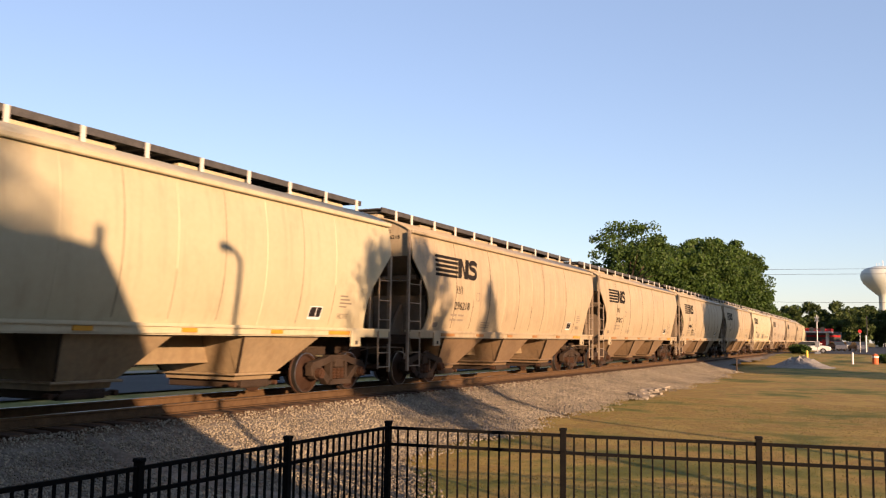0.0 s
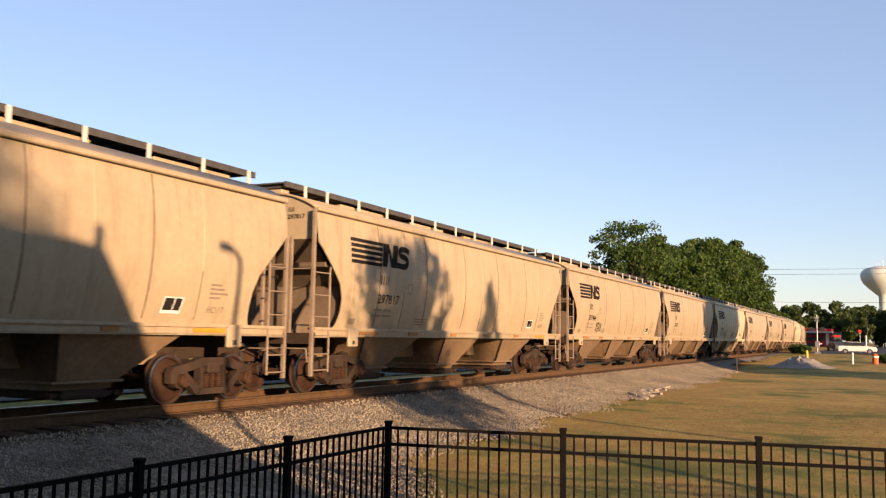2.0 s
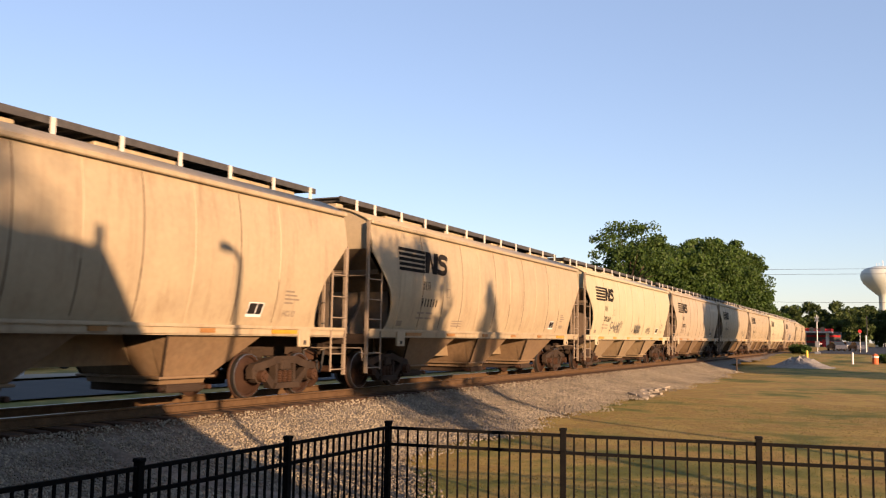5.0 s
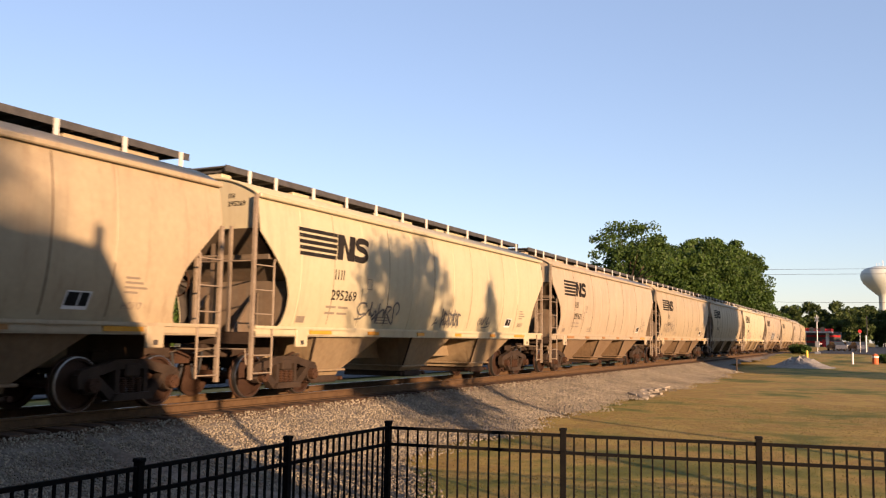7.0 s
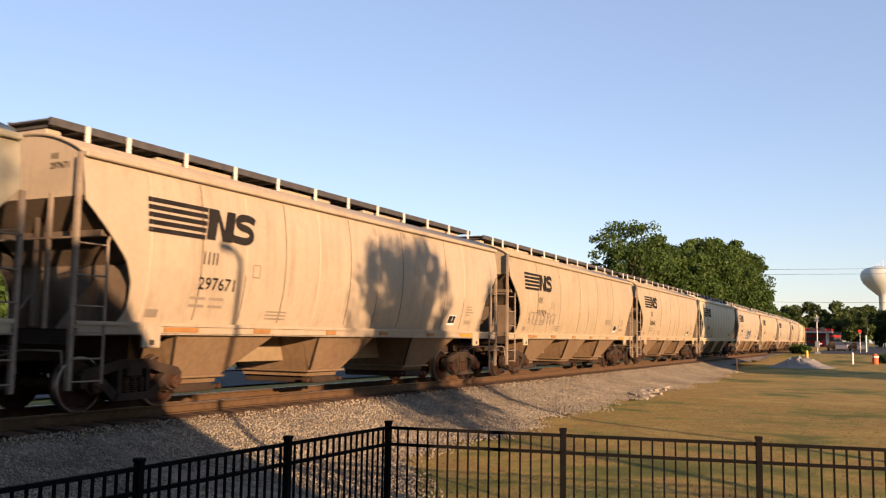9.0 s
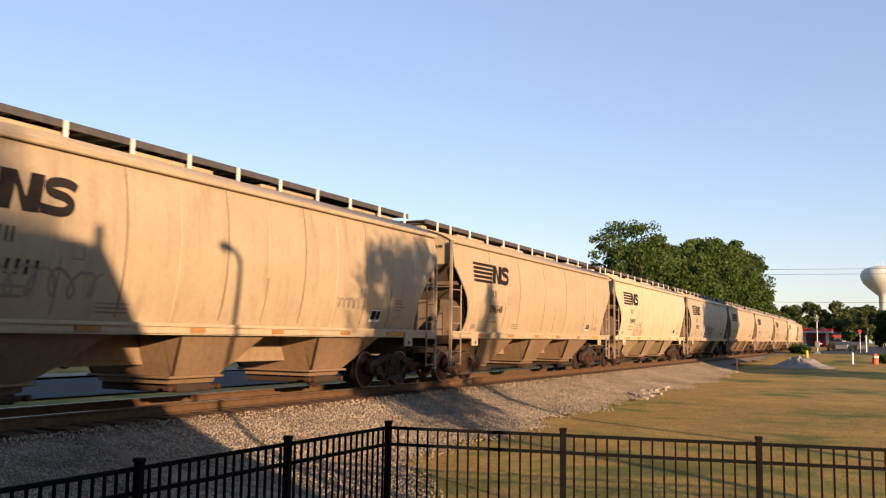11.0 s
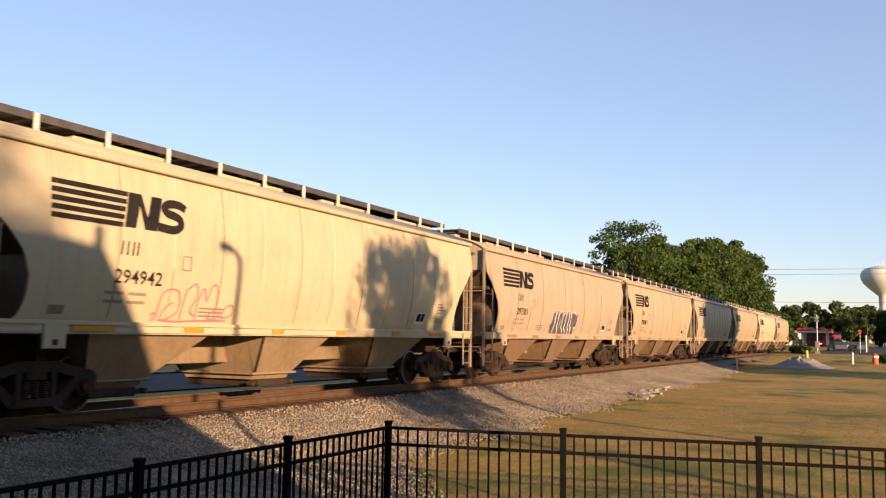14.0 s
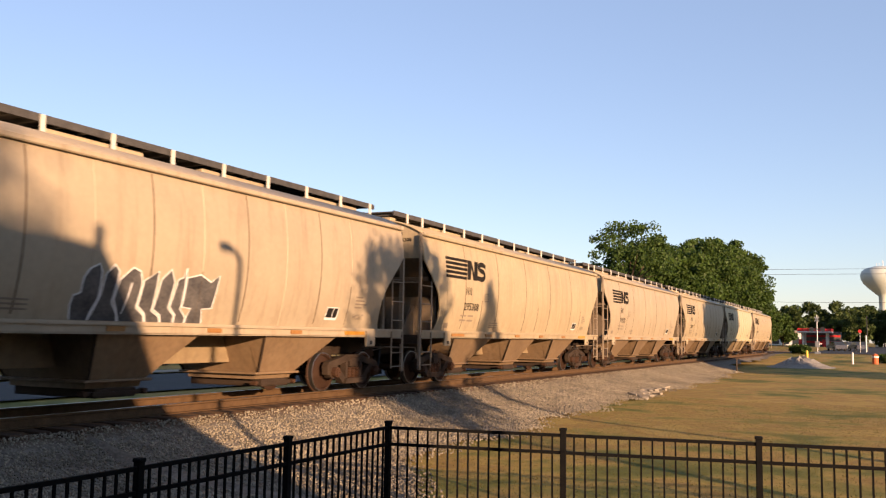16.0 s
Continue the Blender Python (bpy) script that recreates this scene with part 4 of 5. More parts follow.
        if k == 4:
            shapes = ([(-2.06, 1.5), (-2.12, 1.72), (-2.09, 1.88), (-1.97, 1.92), (-1.95, 2.17), (-1.85, 2.31), (-1.68, 2.40), (-1.61, 2.28), (-1.60, 1.86), (-1.70, 1.62), (-1.72, 1.5)],
                      [(-1.71, 1.5), (-1.66, 1.62), (-1.57, 1.9), (-1.53, 2.24), (-1.37, 2.41), (-1.26, 2.31), (-1.32, 1.80), (-1.16, 1.62), (-1.12, 1.5)],
                      [(-1.08, 1.5), (-1.20, 1.72), (-1.28, 1.85), (-1.23, 2.17), (-0.97, 2.39), (-0.81, 2.34), (-0.74, 2.16), (-0.77, 1.73), (-0.57, 1.61), (-0.51, 1.5)],
                      [(-0.49, 1.5), (-0.54, 1.63), (-0.74, 1.76), (-0.70, 2.19), (-0.39, 2.37), (-0.41, 1.69), (-0.21, 1.60), (-0.15, 1.5)],
                      [(-0.13, 1.5), (-0.18, 1.62), (-0.38, 1.72), (-0.31, 2.23), (-0.10, 2.42), (0.01, 2.20), (-0.04, 1.76), (0.15, 1.62), (0.16, 1.5)],
                      [(0.18, 1.5), (0.18, 1.63), (0.0, 1.78), (0.09, 2.26), (0.22, 2.30), (0.28, 2.47), (0.27, 1.74), (0.44, 1.6), (0.44, 1.5)],
                      [(0.47, 1.5), (0.47, 1.62), (0.53, 1.76), (0.30, 1.78), (0.31, 2.30), (0.65, 2.38), (0.93, 2.26), (1.16, 2.40), (1.07, 1.78), (0.81, 1.76), (0.90, 1.5)])
            for i, g in enumerate(shapes):
                decal("graffiti", [g], M["decal_silver"], car, "black and silver block graffiti shape", 0.009 + 0.001 * (i % 2))
                decal("graffiti_outline", ribbon(g, 0.028), M["decal_white"], car, "white spray outline", 0.013)
            decal("graffiti_outline", ribbon([(-1.06, 1.62), (-1.0, 1.9), (-0.96, 2.14)], 0.026), M["decal_white"], car, "white spray outline", 0.0145)


build_train()


# ---- fence ----
def fence():
    f = thing("metal_fence", "black powder-coated metal picket fence, two rails on square posts", "fence")
    corner = Vector((8.40, 4.80))
    top, foot = 0.36, GROUND
    runs = [(corner, Vector((-1, 0.024)).normalized(), 5, 1.76), (corner, Vector((0.19, -1)).normalized(), 5, 1.90)]
    bm = bm_()
    B(bm, -0.03, 0.03, -0.03, 0.03, foot - 0.1, top + 0.03, 0.004)
    B(bm, -0.037, 0.037, -0.037, 0.037, top + 0.02, top + 0.05, 0.006)
    post = part("post", bm, M["fence"], f, "square post with a flat cap", at=pose(corner.x, corner.y, 0))
    bm = bm_()
    B(bm, -0.009, 0.009, -0.009, 0.009, foot + 0.05, top - 0.03)
    picket = None
    for c, d, n, w in runs:
        a = math.degrees(math.atan2(d.y, d.x))
        for i in range(n):
            q = c + d * w * (i + 1)
            again(post, pose(q.x, q.y, 0, 0, 0, a))
            mid = c + d * w * (i + 0.5)
            for z in (top - 0.025, top - 0.20, foot + 0.12):
                r = bm_()
                B(r, -w / 2, w / 2, -0.016, 0.016, -0.016, 0.016)
                part("rail", r, M["fence"], f, at=pose(mid.x, mid.y, z, 0, 0, a))
            for j in range(1, 17):
                q = c + d * (w * (i + j / 17))
                at = pose(q.x, q.y, 0, 0, 0, a)
                if picket is None:
                    picket = part("picket", bm, M["fence"], f, at=at)
                else:
                    again(picket, at)


fence()


# ---- trees ----
def tree(name, label, x, y, height, radius, leaf, leaves=5000, size=0.3, base=0.35, seed=1, squash=1.0, gaps=9, group="", clump=0.17):
    """Tapered trunk, limbs, and leaves in clumps round the limb ends."""
    rng = np.random.default_rng(seed)
    z0 = ground_z(x, y)
    t = thing(name, label, "tree", group, at=pose(x, y, z0))
    bm = bm_()
    r0 = max(0.1, height * 0.022)
    C(bm, (0, 0, -0.2), (0.1 * rng.normal(), 0.1 * rng.normal(), height * 0.5), r0, r0 * 0.6, 8)
    cz, hz = height * (1 + base) / 2, height * (1 - base) / 2
    clumps = []
    for i in range(gaps * 4):
        u = rng.normal(size=3)
        u /= np.linalg.norm(u)
        k = rng.random() ** 0.45
        shape = 1.0 - 0.25 * max(0, u[2])
        c = np.array([u[0] * radius * k * shape, u[1] * radius * k * shape, cz + u[2] * hz * k * squash])
        clumps.append(c)
        if i < 14:
            st = Vector((0, 0, height * (0.25 + 0.25 * rng.random())))
            C(bm, st, Vector(c), r0 * 0.35, r0 * 0.08, 5)
    part("trunk", bm, M["bark"], t, "grey-brown trunk and limbs")
    cl = np.array(clumps)
    cr = radius * clump * (1 + 0.95 * rng.random(len(cl)))
    idx = rng.integers(0, len(cl), leaves)
    off = rng.normal(size=(leaves, 3))
    off /= np.linalg.norm(off, axis=1, keepdims=True)
    off *= (rng.random((leaves, 1)) ** 0.4) * cr[idx][:, None] * np.array([1, 1, 0.75])
    p = cl[idx] + off
    p[:, 2] = np.maximum(p[:, 2], height * base * 0.6)
    a, b = rng.normal(size=(leaves, 3)), rng.normal(size=(leaves, 3))
    a /= np.linalg.norm(a, axis=1, keepdims=True)
    b -= a * (a * b).sum(1, keepdims=True)
    b /= np.linalg.norm(b, axis=1, keepdims=True)
    s = size * (0.5 + 0.8 * rng.random((leaves, 1)))
    v = np.stack([p - a * s, p + b * s * 0.55, p + a * s, p - b * s * 0.55], 1).reshape(-1, 3)
    crown = raw("crown", v, np.arange(leaves * 4).reshape(-1, 4), leaf, t)
    tagged(crown, "leafy crown")
    return t


def grove():
    # tall airy tree, then a dense row along the far side of the track
    tree("oak_tree", "tall airy green oak beside the railway", 108, 27.8, 18.2, 6.0, M["leaf"], 11000, 0.2, 0.2, 14, 1.0, 20, "trees along the railway", 0.13)
    k = 12
    for x, y, h, r in ((119, 29.0, 14.8, 5.5), (129, 28.0, 15.8, 5.8), (137, 27.4, 17.2, 6.0), (146, 26.8, 18.4, 6.5), (156, 26.2, 20.0, 6.5), (166, 25.8, 20.8, 7), (177, 25.8, 21.4, 7), (188, 26.2, 22.0, 7), (200, 26.8, 22.2, 7), (212, 28, 22.2, 6.6), (224, 29.6, 21.6, 6.2), (236, 30.4, 19.5, 5.6), (236, 28.2, 15.4, 4.6), (230, 26.6, 11.4, 3.8), (222, 25.2, 8.5, 3), (250, 26.4, 11.0, 4.0), (256, 23.2, 8.6, 3.6)):
        tree("oak_tree", "dense green tree beside the railway", x, y, h, r, M["leaf"], 19000, 0.29, 0.06, k, 1.0, 15, "trees along the railway")
        k += 1
    for i in range(17):
        a = i / 16
        x, y = 430 + 22 * math.sin(i * 2.1), 62 - 92 * a
        tree("far_tree", "distant green tree behind the crossing", x, y, 17.8 + 2.0 * math.sin(i * 3.3), 8.0, M["leaf_far"], 5200, 0.7, 0.03, 60 + i, 1.0, 12, "distant trees")
    for i, (x, y) in enumerate(((318, -9), (324, -2), (320, 5), (330, 11))):
        tree("far_tree", "distant green tree behind the crossing", x, y, 13 - 0.7 * i, 5.5, M["leaf_far"], 3600, 0.6, 0.03, 85 + i, 1.0, 12, "distant trees")
    for i in range(25):
        tree("far_tree", "green tree across the street", 2 + 5.0 * i, 74 + 5 * math.sin(i * 1.7), 8.5 + 1.5 * math.sin(i * 2.3), 4.6, M["leaf"], 1700, 0.45, 0.08, 90 + i, 1.0, 8, "trees across the street")


grove()


def shrub(x, y, h, r, seed):
    """A low bush of many small leaves on short stems."""
    rng = np.random.default_rng(seed)
    t = thing("shrub", "low dark green shrub near the crossing", "shrub", "shrubs by the crossing", at=pose(x, y, ground_z(x, y)))
    bm = bm_()
    for i in range(6):
        C(bm, (0, 0, -0.05), (r * 0.6 * math.cos(i), r * 0.6 * math.sin(i), h * 0.7), 0.04, 0.015, 5)
    part("stem", bm, M["bark"], t)
    n = 2200
    u = rng.normal(size=(n, 3))
    u /= np.linalg.norm(u, axis=1, keepdims=True)
    p = u * (rng.random((n, 1)) ** 0.4) * np.array([r, r, h * 0.55]) * (0.8 + 0.25 * np.sin(5 * u[:, :1] + 3 * u[:, 1:2])) + np.array([0, 0, h * 0.55])
    a, b = rng.normal(size=(n, 3)) * 0.09, rng.normal(size=(n, 3)) * 0.06
    v = np.stack([p - a, p + b, p + a, p - b], 1).reshape(-1, 3)
    tagged(raw("foliage", v, np.arange(n * 4).reshape(-1, 4), M["leaf"], t), "dense small leaves")


shrub(109.5, 7.7, 1.0, 0.9, 3)
shrub(111.5, 8.6, 1.0, 0.9, 4)
shrub(91.5, -0.9, 0.8, 1.3, 5)


def from_shadow(xs, d):
    """The place d metres towards the sun from the point xs of the car sides."""
    return xs + SUN_X * d, 11.0 + SUN_Y * d


# trees out of view: some known by the shade they cast, others added
def plume_tree(label, xs, d, lobes, stem, leaf_size, per, seed):
    """Leaves in upright plumes on thin limbs. Lobes of the crown: offset and half width along the shade, its lower and upper height, plumes, taper."""
    rng = np.random.default_rng(seed)
    x, y = from_shadow(xs, d)
    z0 = ground_z(x, y)
    t = thing("shade_tree", label, "tree", "trees on the lawn", at=pose(x, y, z0))
    up = d * math.tan(SUN_EL) - z0
    across, deep = np.array([-SUN_Y, SUN_X, 0]), np.array([SUN_X, SUN_Y, 0])
    bm = bm_()
    mid = up + sum(l[2] + l[3] for l in lobes) / (2 * len(lobes))
    C(bm, (0, 0, -0.2), (0, 0, mid), stem, stem * 0.35, 10)
    cents, wide = [], []
    for ds, half, lo, hi, count, cone in lobes:
        for i in range(count):
            f = (i + rng.random()) / count
            r = 1 - f if cone else math.sqrt(max(0.03, 1 - (2 * f - 1) ** 2))
            q = (2 * rng.random() - 1) * half * r / 1.19
            c = across * (ds / 1.19 + q) + deep * rng.normal() * 0.4 * half * r
            c[2] = up + lo + f * (hi - lo)
            st = Vector((0, 0, max(0.35 * (up + lo), min(mid, c[2] - 0.5 - abs(q)))))
            C(bm, st, Vector(c), 0.016, 0.005, 5)
            cents.append(c), wide.append(0.75 + 0.6 * rng.random())
    part("trunk", bm, M["bark"], t, "straight trunk with thin upswept limbs")
    cents, wide = np.array(cents), np.array(wide)
    n = per * len(cents)
    idx = np.repeat(np.arange(len(cents)), per)
    o = rng.normal(size=(n, 3)) * np.array([0.12, 0.12, 0.24]) * wide[idx][:, None] * (leaf_size / 0.08)
    o[:, :2] += cents[idx][:, :2] * 0.12 * o[:, 2:3]
    p = cents[idx] + o
    a, b = rng.normal(size=(n, 3)), rng.normal(size=(n, 3))
    a /= np.linalg.norm(a, axis=1, keepdims=True)
    b -= a * (a * b).sum(1, keepdims=True)
    b /= np.linalg.norm(b, axis=1, keepdims=True)
    s = leaf_size * (0.5 + 0.8 * rng.random((n, 1)))
    v = np.stack([p - a * s, p + b * s * 0.55, p + a * s, p - b * s * 0.55], 1).reshape(-1, 3)
    tagged(raw("crown", v, np.arange(n * 4).reshape(-1, 4), M["leaf_light"], t), "airy crown of upright plumes")


def shade_trees():
    plume_tree("small airy street tree on the lawn", 20.1, 24, ((-0.75, 1.95, 0.1, 3.4, 84, False), (0.9, 1.85, 0.1, 3.7, 88, False), (0.1, 1.5, -0.7, 1.6, 24, False), (1.0, 2.9, -0.75, 1.25, 84, False)), 0.17, 0.08, 85, 35)
    plume_tree("small narrow street tree on the lawn", 25.6, 26, ((0.0, 1.15, 0.9, 2.85, 22, True), (0.0, 1.1, -0.5, 1.6, 14, False)), 0.16, 0.07, 80, 32)
    plume_tree("broad thin tree behind the building", 7.3, 48, ((0.0, 1.35, 0.5, 3.7, 20, False), (1.1, 0.75, 2.2, 4.2, 9, False), (-1.2, 1.2, 2.6, 4.6, 14, False)), 0.2, 0.13, 34, 33)
    x, y = from_shadow(73.5, 44)
    tree("shade_tree", "large dense tree on the lawn", x, y, 17.0, 7.4, M["leaf"], 30000, 0.42, 0.04, 34, 1.0, 22, "trees on the lawn")
    # added row, never in view: keeps low sky light off the train's underside
    for i in range(17):
        tree("hedge_tree", "unseen low dense tree added to block the low sky", -60 + 8 * i, -46 + 2 * math.sin(i * 2.9), 7.6 + 0.5 * math.sin(i * 1.9), 5.2, M["leaf"], 2600, 0.5, 0.02, 130 + i, 1.0, 10, "trees at the edge of the lawn")
    # added outside the view, sunward of the filling station, to darken it
    for i, (x, y) in enumerate(((243, -21), (254, -22), (265, -22), (276, -24), (287, -23))):
        tree("shade_tree", "unseen tall dense tree added to shade the filling station", x, y, 14.5, 6.0, M["leaf"], 5000, 0.6, 0.04, 45 + i, 1.0, 12, "trees beside the road")


shade_trees()


def station_house():
    """The house behind the camera, known by its shade: hipped roof with a finial. Beside it, an added sky blocker."""
    x, y = from_shadow(10.0, 20.5)
    h = thing("house", "one-storey brick house with a steep hipped roof", "house", at=pose(x, y, GROUND, 0, 0, math.degrees(math.atan2(SUN_X, -SUN_Y))))
    up = 20.5 * math.tan(SUN_EL) - GROUND
    ridge, eave = 2.67 + up, -1.35 + up
    bm = bm_()
    B(bm, -6.5, 2.0, -2.6, 2.6, 0, eave)
    part("wall", bm, M["brick"], h)
    bm = bm_()
    e = [bm.verts.new(v) for v in ((-6.8, -3.0, eave - 0.05), (2.36, -3.0, eave - 0.05), (2.36, 3.0, eave - 0.05), (-6.8, 3.0, eave - 0.05))]
    r = [bm.verts.new(v) for v in ((-5.8, 0, ridge), (0.0, 0, ridge))]
    bm.faces.new((e[0], e[1], r[1], r[0])), bm.faces.new((e[2], e[3], r[0], r[1])), bm.faces.new((e[1], e[2], r[1])), bm.faces.new((e[3], e[0], r[0])), bm.faces.new(e)
    part("roof", bm, M["roofing"], h, "grey shingle roof")
    bm = bm_()
    B(bm, -0.16, 0.0, -0.1, 0.1, ridge - 0.2, ridge + 0.32, 0.02)
    part("chimney", bm, M["brick"], h, "narrow chimney")
    # long block added out of view to cut sky light on the left
    sky_blocker = thing("house", "unseen long brick building added to block sky light", "house", at=pose(-15.5, 2.4, GROUND))
    bm = bm_()
    B(bm, -13, 12.6, -1.2, 4.4, 0, 8.0, 0.05)
    part("wall", bm, M["brick"], sky_blocker)
    bm = bm_()
    PRISM(bm, [(-13.4, 7.95), (12.9, 7.95), (9, 10.0), (-10, 10.0)], -1.4, 4.6)
    part("roof", bm, M["roofing"], sky_blocker, "grey shingle roof")


station_house()


def lamp_post():
    x, y = from_shadow(13.35, 17.5)
    top = 2.72 + 17.5 * math.tan(SUN_EL)
    l = thing("street_lamp", "dark gooseneck street lamp on a slim post", "street lamp", at=pose(x, y, 0, 0, 0, math.degrees(math.atan2(SUN_X, -SUN_Y))))
    bm = bm_()
    C(bm, (0, 0, GROUND), (0, 0, top), 0.075, 0.055, 12)
    C(bm, (0, 0, GROUND), (0, 0, GROUND + 0.6), 0.13, 0.1, 12)
    part("post", bm, M["fence"], l)
    bm = bm_()
    C(bm, (0, 0, top - 0.02), (-0.10, 0, top + 0.13), 0.055, n=8)
    C(bm, (-0.10, 0, top + 0.13), (-0.28, 0, top + 0.18), 0.05, n=8)
    part("arm", bm, M["fence"], l)
    bm = bm_()
    B(bm, -0.52, -0.22, -0.13, 0.13, top + 0.11, top + 0.26, 0.04)
    part("lamp_head", bm, M["fence"], l)


lamp_post()


# ---- beyond the crossing ----
def water_tower():
    t = thing("water_tower", "pale bulb-shaped municipal water tower", "water tower", at=pose(365.5, -2.6, -0.1))
    bm = bm_()
    LATHE(bm, [(3.6, 0), (2.0, 3), (1.7, 12), (1.8, 18.7), (3.0, 19.8), (4.9, 21.5), (6.9, 23.6), (7.7, 25.2), (7.9, 26.6), (7.5, 28.0), (6.2, 29.1), (3.8, 29.8), (0.4, 30.1)], 32)
    part("tank", bm, M["tower"], t, smooth=True)
    bm = bm_()
    for i in range(10):
        a = i * 0.628
        C(bm, (2.2 * math.cos(a), 2.2 * math.sin(a), 29.6), (2.2 * math.cos(a), 2.2 * math.sin(a), 31.1), 0.06, n=5)
    C(bm, (0, 0, 29.9), (0, 0, 32.2), 0.12, n=6)
    part("railing", bm, M["white"], t)
    bm = bm_()
    for i in range(6):
        a = 3.3 + 0.13 * i
        m = Matrix.Translation((7.92 * math.cos(a), 7.92 * math.sin(a), 26.5)) @ Matrix.Rotation(a, 4, "Z")
        bmesh.ops.create_cube(bm, size=1, matrix=m @ Matrix.Diagonal((0.1, 0.6, 1.4, 1)))
    part("lettering", bm, M["blue"], t, "blue bars in place of lettering")


water_tower()


def crossing_signal(x, y, flip=1):
    s = thing("crossing_signal", "level-crossing signal with red and white gate arm", "crossing signal", "crossing signals", at=pose(x, y, ground_z(x, y)))
    bm = bm_()
    C(bm, (0, 0, 0), (0, 0, 4.6), 0.07, n=10)
    B(bm, -0.3, 0.3, -0.3, 0.3, -0.05, 0.25, 0.02)
    part("mast", bm, M["silver"], s)
    for a in (45, -45):
        bm = bm_()
        B(bm, -0.02, 0.02, -0.38, 0.38, -0.06, 0.06)
        part("crossbuck", bm, M["silver"], s, at=pose(-0.09, 0, 4.1, a))
    bm = bm_()
    B(bm, -0.05, 0.05, -0.75, 0.75, 2.85, 2.95)
    part("crossarm", bm, M["black"], s)
    for k in (-0.6, 0.6):
        bm = bm_()
        C(bm, (-0.12, k, 2.9), (-0.06, k, 2.9), 0.28, n=16)
        C(bm, (-0.16, k, 2.9), (-0.12, k, 2.9), 0.11, n=12)
        part("lamp_disc", bm, M["black"], s, "black disc with a red lamp")
    for i in range(9):
        bm = bm_()
        B(bm, min(flip * (0.3 + 0.75 * i), flip * (1.05 + 0.75 * i)), max(flip * (0.3 + 0.75 * i), flip * (1.05 + 0.75 * i)), -0.16, -0.10, 1.12, 1.3)
        part("gate_stripe", bm, M["red"] if i % 2 else M["white"], s)
    bm = bm_()
    B(bm, -0.2, 0.2, -0.25, 0.25, 0.8, 1.5, 0.03)
    part("gate_motor", bm, M["silver"], s)


crossing_signal(113.5, 6.45)
crossing_signal(126, 19.5, -1)


def filling_station():
    st = thing("filling_station", "filling station with a red and white canopy", "filling station", at=pose(284, 16.5, -0.05))
    bm = bm_()
    B(bm, -7, 7, -4.6, 4.6, 4.3, 5.3, 0.05)
    canopy = part("canopy", bm, M["red"], st, "red fascia canopy")
    bm = bm_()
    B(bm, -7.05, 7.05, -4.65, 4.65, 4.1, 4.45)
    part("stripe", bm, M["white"], canopy)
    for x in (-4.5, 4.5):
        for y in (-3.2, 3.2):
            bm = bm_()
            B(bm, x - 0.25, x + 0.25, y - 0.25, y + 0.25, 0, 4.2)
            part("column", bm, M["white"], canopy)
            bm = bm_()
            B(bm, x - 0.4, x + 0.4, y + 0.6, y + 1.2, 0, 2.1, 0.04)
            part("fuel_pump", bm, M["red"], st, "red fuel pump")
    # white walls given a grey that holds the shade of trees
    bm = bm_()
    B(bm, 8, 16, -6.5, 4.6, 0, 4.6, 0.05)
    kiosk = part("kiosk", bm, M["roofing"], st, "white kiosk with red bands, its shade coloured in as grey")
    for z in (1.1, 2.9):
        bm = bm_()
        B(bm, 7.9, 7.99, -6.4, 4.5, z, z + 0.6)
        part("band", bm, M["red"], kiosk)
    shop = thing("shop", "low white shop building with a pale flat roof", "shop", at=pose(350, 29, -0.05))
    bm = bm_()
    B(bm, 0, 10, -8, 8, 0, 4.6, 0.05)
    wall = part("wall", bm, M["white"], shop)
    bm = bm_()
    B(bm, -0.4, 10.4, -8.4, 8.4, 4.6, 5.5, 0.05)
    part("roof", bm, M["concrete"], shop)
    for y in (-6.5, -3, 0.5, 4):
        bm = bm_()
        B(bm, -0.06, -0.01, y, y + 2.4, 0.4, 3.0)
        part("window", bm, M["glass"], shop)


filling_station()


def post_thing(name, label, cat, x, y, h, r, material, cap=None):
    t = thing(name, label, cat, at=pose(x, y, ground_z(x, y)))
    bm = bm_()
    C(bm, (0, 0, -0.1), (0, 0, h), r, r * 0.95, 10)
    C(bm, (0, 0, h), (0, 0, h + r * 0.6), r * 0.95, r * 0.3, 10)
    part("post", bm, M[material], t)
    if cap:
        bm = bm_()
        C(bm, (0, 0, h * 0.72), (0, 0, h * 0.92), r * 1.08, n=10)
        part("band", bm, M[cap], t)


post_thing("marker_post", "white marker post on the lawn", "post", 88.7, 2.1, 1.05, 0.09, "white")
post_thing("marker_post", "small yellow marker post by the gravel heap", "post", 99.9, 6.7, 0.7, 0.12, "yellow")
post_thing("marker_post", "weathered wooden post beside the ballast", "post", 63, 8.7, 0.95, 0.045, "bark")
# barrel shape stands in for a low orange-brown bush
post_thing("traffic_barrel", "orange barrel shape standing in for a low orange-brown bush", "barrel", 89.6, 0.25, 0.8, 0.28, "orange", "white")
post_thing("sign_post", "white sign post beside the road", "post", 139.5, 1.5, 2.4, 0.11, "white")
post_thing("marker_post", "white post across the street", "post", 24, 30.5, 0.9, 0.09, "white")


post_thing("light_pole", "thin dark lighting pole beside the road", "pole", 141, 1.35, 5.2, 0.06, "black")


def stop_sign():
    s = thing("stop_sign", "red octagonal road sign on a pole", "road sign", at=pose(135.7, 2.2, -0.05))
    bm = bm_()
    C(bm, (0, 0, 0), (0, 0, 3.1), 0.04, n=8)
    part("pole", bm, M["silver"], s)
    bm = bm_()
    C(bm, (-0.06, 0, 2.95), (-0.04, 0, 2.95), 0.24, n=8)
    part("panel", bm, M["red"], s, "red panel")


stop_sign()


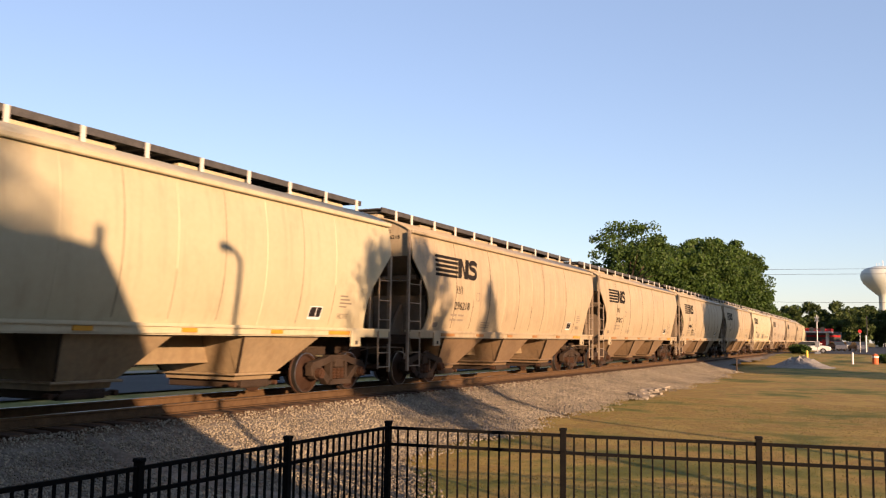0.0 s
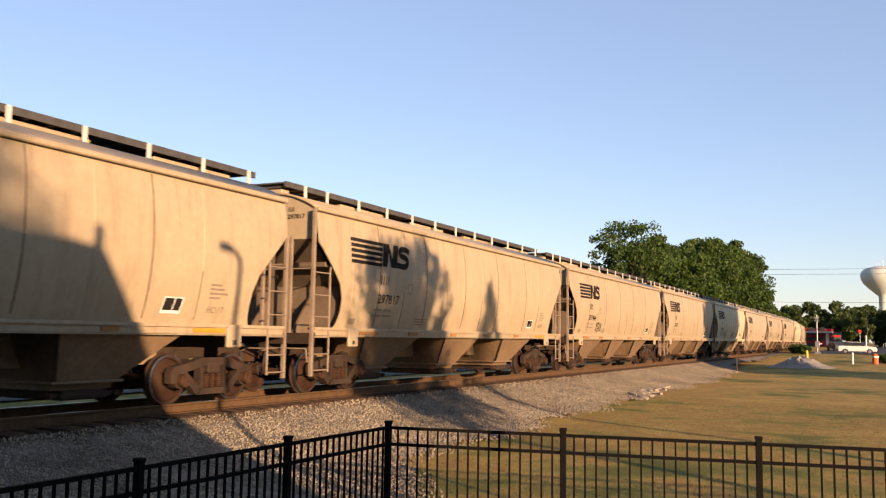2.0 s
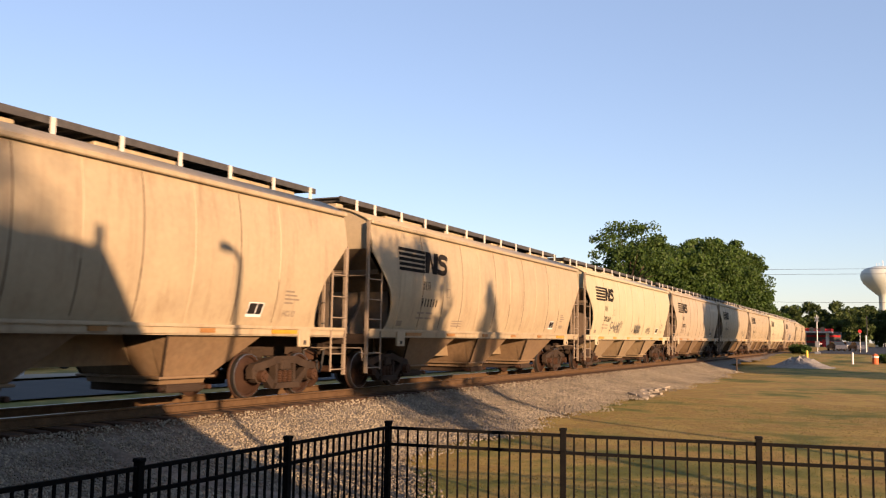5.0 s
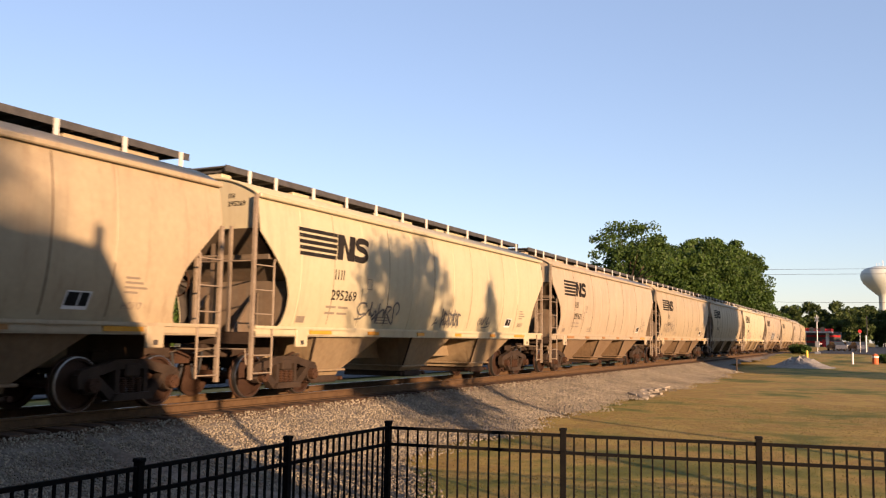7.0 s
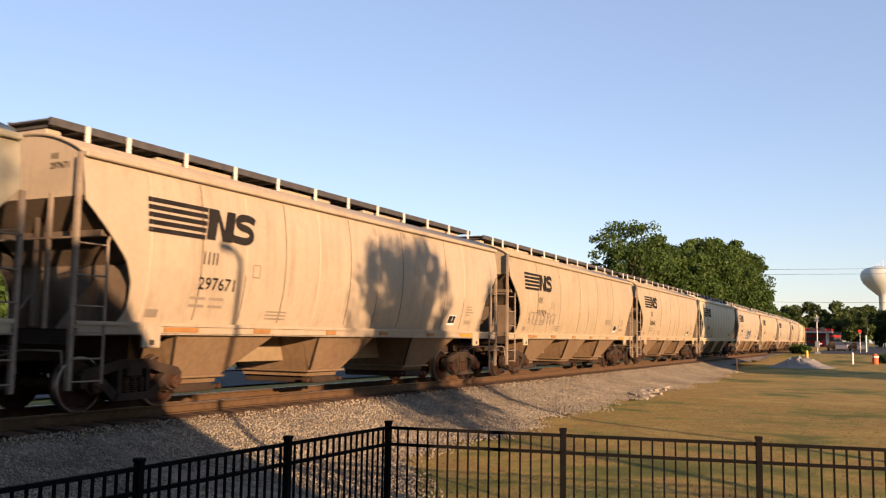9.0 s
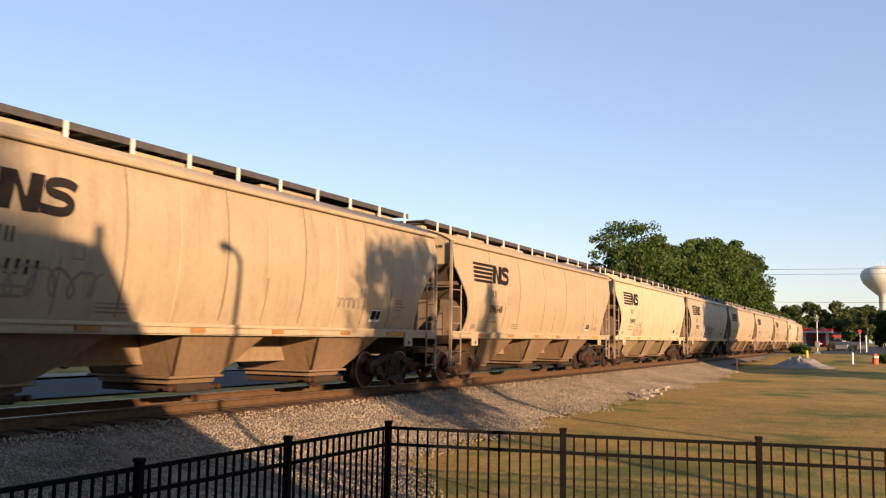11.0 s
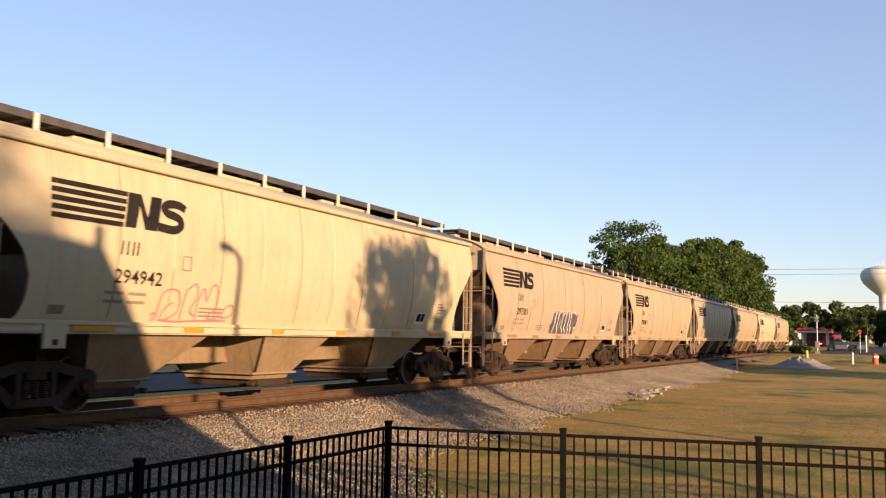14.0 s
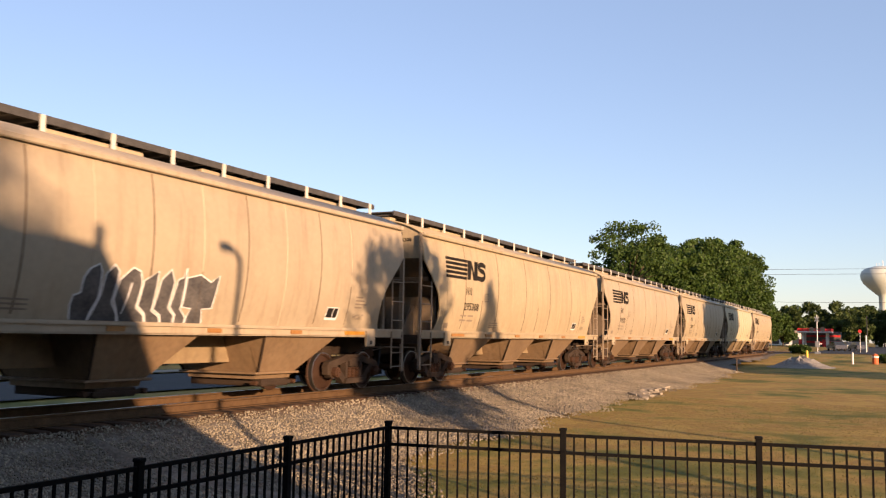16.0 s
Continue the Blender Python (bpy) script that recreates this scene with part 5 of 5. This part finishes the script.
def gravel_heap():
    rng = np.random.default_rng(9)
    n, k = 28, 12
    v = [(0, 0, 0.85)]
    for j in range(1, k + 1):
        for i in range(n):
            a = 2 * math.pi * i / n
            r = j / k
            h = (0.5 + 0.5 * math.cos(math.pi * min(1, r))) * 0.85 * (1 - 0.15 * r) + 0.09 * rng.normal() * (1 - r)
            v.append((3.6 * r * math.cos(a) * (1 + 0.08 * math.sin(3 * a)), 3.0 * r * math.sin(a), h - (0.1 if j == k else 0)))
    me = bpy.data.meshes.new("gravel_heap")
    f = [(0, 1 + i, 1 + (i + 1) % n) for i in range(n)]
    for j in range(k - 1):
        f += [(1 + j * n + i, 1 + (j + 1) * n + i, 1 + (j + 1) * n + (i + 1) % n, 1 + j * n + (i + 1) % n) for i in range(n)]
    me.from_pydata(v, [], f)
    me.materials.append(M["stone"])
    ob = new("gravel_heap", me)
    ob.matrix_basis = pose(80.5, 5.9, ground_z(80.5, 5.9))
    tagged(ob, "heap of pale grey gravel beside the track", "gravel heap")


gravel_heap()


def rubble():
    """Broken concrete slabs at the edge of the gravel."""
    rng = random.Random(4)
    for i in range(16):
        x = 31.5 + 7.5 * rng.random()
        y = gravel_edge(x) + rng.uniform(-0.25, 0.45)
        bm = bm_()
        w, d = rng.uniform(0.07, 0.26), rng.uniform(0.05, 0.14)
        B(bm, -w, w, -d, d, -0.05, 0.045, 0.02)
        ob = mesh_ob("concrete_slab", bm, M["concrete"])
        ob.matrix_basis = pose(x, y, ballast_z(x, y) + 0.03, rng.uniform(-14, 14), rng.uniform(-14, 14), rng.uniform(0, 180))
        tagged(ob, "broken slab of pale concrete on the gravel", "rubble", "broken slabs")


rubble()


def motor_car(label, paint, at):
    c = thing("car", label, "car", "cars by the crossing", at=at)
    bm = bm_()
    PRISM(bm, [(-2.15, 0.35), (2.15, 0.35), (2.2, 0.75), (1.9, 0.9), (1.0, 0.98), (-1.75, 1.0), (-2.15, 0.92)], -0.86, 0.86)
    bmesh.ops.bevel(bm, geom=bm.edges[:], offset=0.05, segments=2, affect="EDGES")
    part("body", bm, M[paint], c)
    bm = bm_()
    PRISM(bm, [(-1.75, 0.95), (1.05, 0.95), (0.35, 1.43), (-1.15, 1.45)], -0.74, 0.74)
    part("cabin", bm, M["glass"], c, "dark windows")
    bm = bm_()
    B(bm, -1.12, 0.33, -0.73, 0.73, 1.42, 1.48, 0.03)
    part("roof", bm, M[paint], c)
    for x in (-1.35, 1.35):
        for y in (-0.8, 0.8):
            bm = bm_()
            C(bm, (x, y - 0.1, 0.33), (x, y + 0.1, 0.33), 0.33, n=16)
            w = part("tyre", bm, M["rubber"], c)
            bm = bm_()
            C(bm, (x, y - 0.108, 0.33), (x, y + 0.108, 0.33), 0.19, n=12)
            part("rim", bm, M["silver"], w)
    return c


MOVING_CAR = motor_car("white passenger car driving on the road", "white", pose(150, 3, -0.03, 0, 0, -90))
for px, py, pm in ((152, 5.9, "navy"), (166, 4.6, "silver"), (156, 2.9, "navy")):
    motor_car("parked %s passenger car at the filling station" % ("silver" if pm == "silver" else "dark"), pm, pose(px, py, -0.03, 0, 0, 20))
motor_car("white passenger car parked across the street", "white", pose(30, 37.5, ground_z(30, 37.5), 0, 0, 5))
motor_car("white passenger car parked across the street", "white", pose(37.5, 38, ground_z(37.5, 38), 0, 0, 5))


def power_line():
    for x, y in ((205, 62), (214, -60)):
        p = thing("utility_pole", "tall wooden utility pole", "utility pole", "utility poles", at=pose(x, y, -0.15))
        bm = bm_()
        C(bm, (0, 0, -0.2), (0, 0, 19.5), 0.17, 0.11, 10)
        part("pole", bm, M["bark"], p)
        bm = bm_()
        B(bm, -0.06, 0.06, -1.2, 1.2, 18.3, 18.45)
        part("crossarm", bm, M["bark"], p)
    for z, dx in ((18.6, 0), (17.5, 0.3), (11.3, 0)):
        bm = bm_()
        last = None
        for i in range(25):
            t = i / 24
            q = Vector((205 + 9 * t + dx, 62 - 122 * t, z - 0.15 - 1.2 * 4 * t * (1 - t)))
            if last is not None:
                C(bm, last, q, 0.03, n=4, caps=False)
            last = q
        ob = mesh_ob("power_cable", bm, M["black"])
        tagged(ob, "thin dark overhead cable", "cable", "overhead cables")


power_line()


# ---- motion ----
def travel(t):
    """Metres that the train has gone, from its place at 8 s."""
    return 11.0179 * (t - 8) - 0.00145 * (t - 8) ** 2


def motions():
    times = [0.5 * i for i in range(33)]
    for k, car in CARS:
        rows = []
        for t in times:
            s = 21.326 + 7.58 + k * PITCH - travel(t)
            x, y, a = along(s)
            rows.append((t, pose(x, y, 0, 0, 0, math.degrees(a))))
        walk(car, rows)
    # wheels roll: the first two are keyed, the others on the same places of their trucks turn alike
    first = []
    for w in WHEELS[:2]:
        o = w.matrix_basis.translation.copy()
        rows = []
        for i in range(481):
            t = i / 30
            rows.append((t, pose(o.x, o.y, o.z, 0, -math.degrees(travel(t) / 0.457) % 360, 0)))
        walk(w, rows)
        first.append(w)
    for k, car in CARS:
        for o in car.children_recursive:
            if o.name.startswith("wheelset") and o not in first:
                src = first[0] if o.location.x < 0 else first[1]
                keys = o.animation_data_create()
                keys.action = src.animation_data.action
                keys.action_slot = src.animation_data.action_slot
                o.rotation_mode = "QUATERNION"
    rows = []
    for t in (0.0, 1.5, 2.5, 3.5, 5.0, 8.0, 16.0):
        rows.append((t, pose(119.5, 7.45 - 2.6 * t, -0.08, 0, 0, -90)))
    walk(MOVING_CAR, rows)


motions()
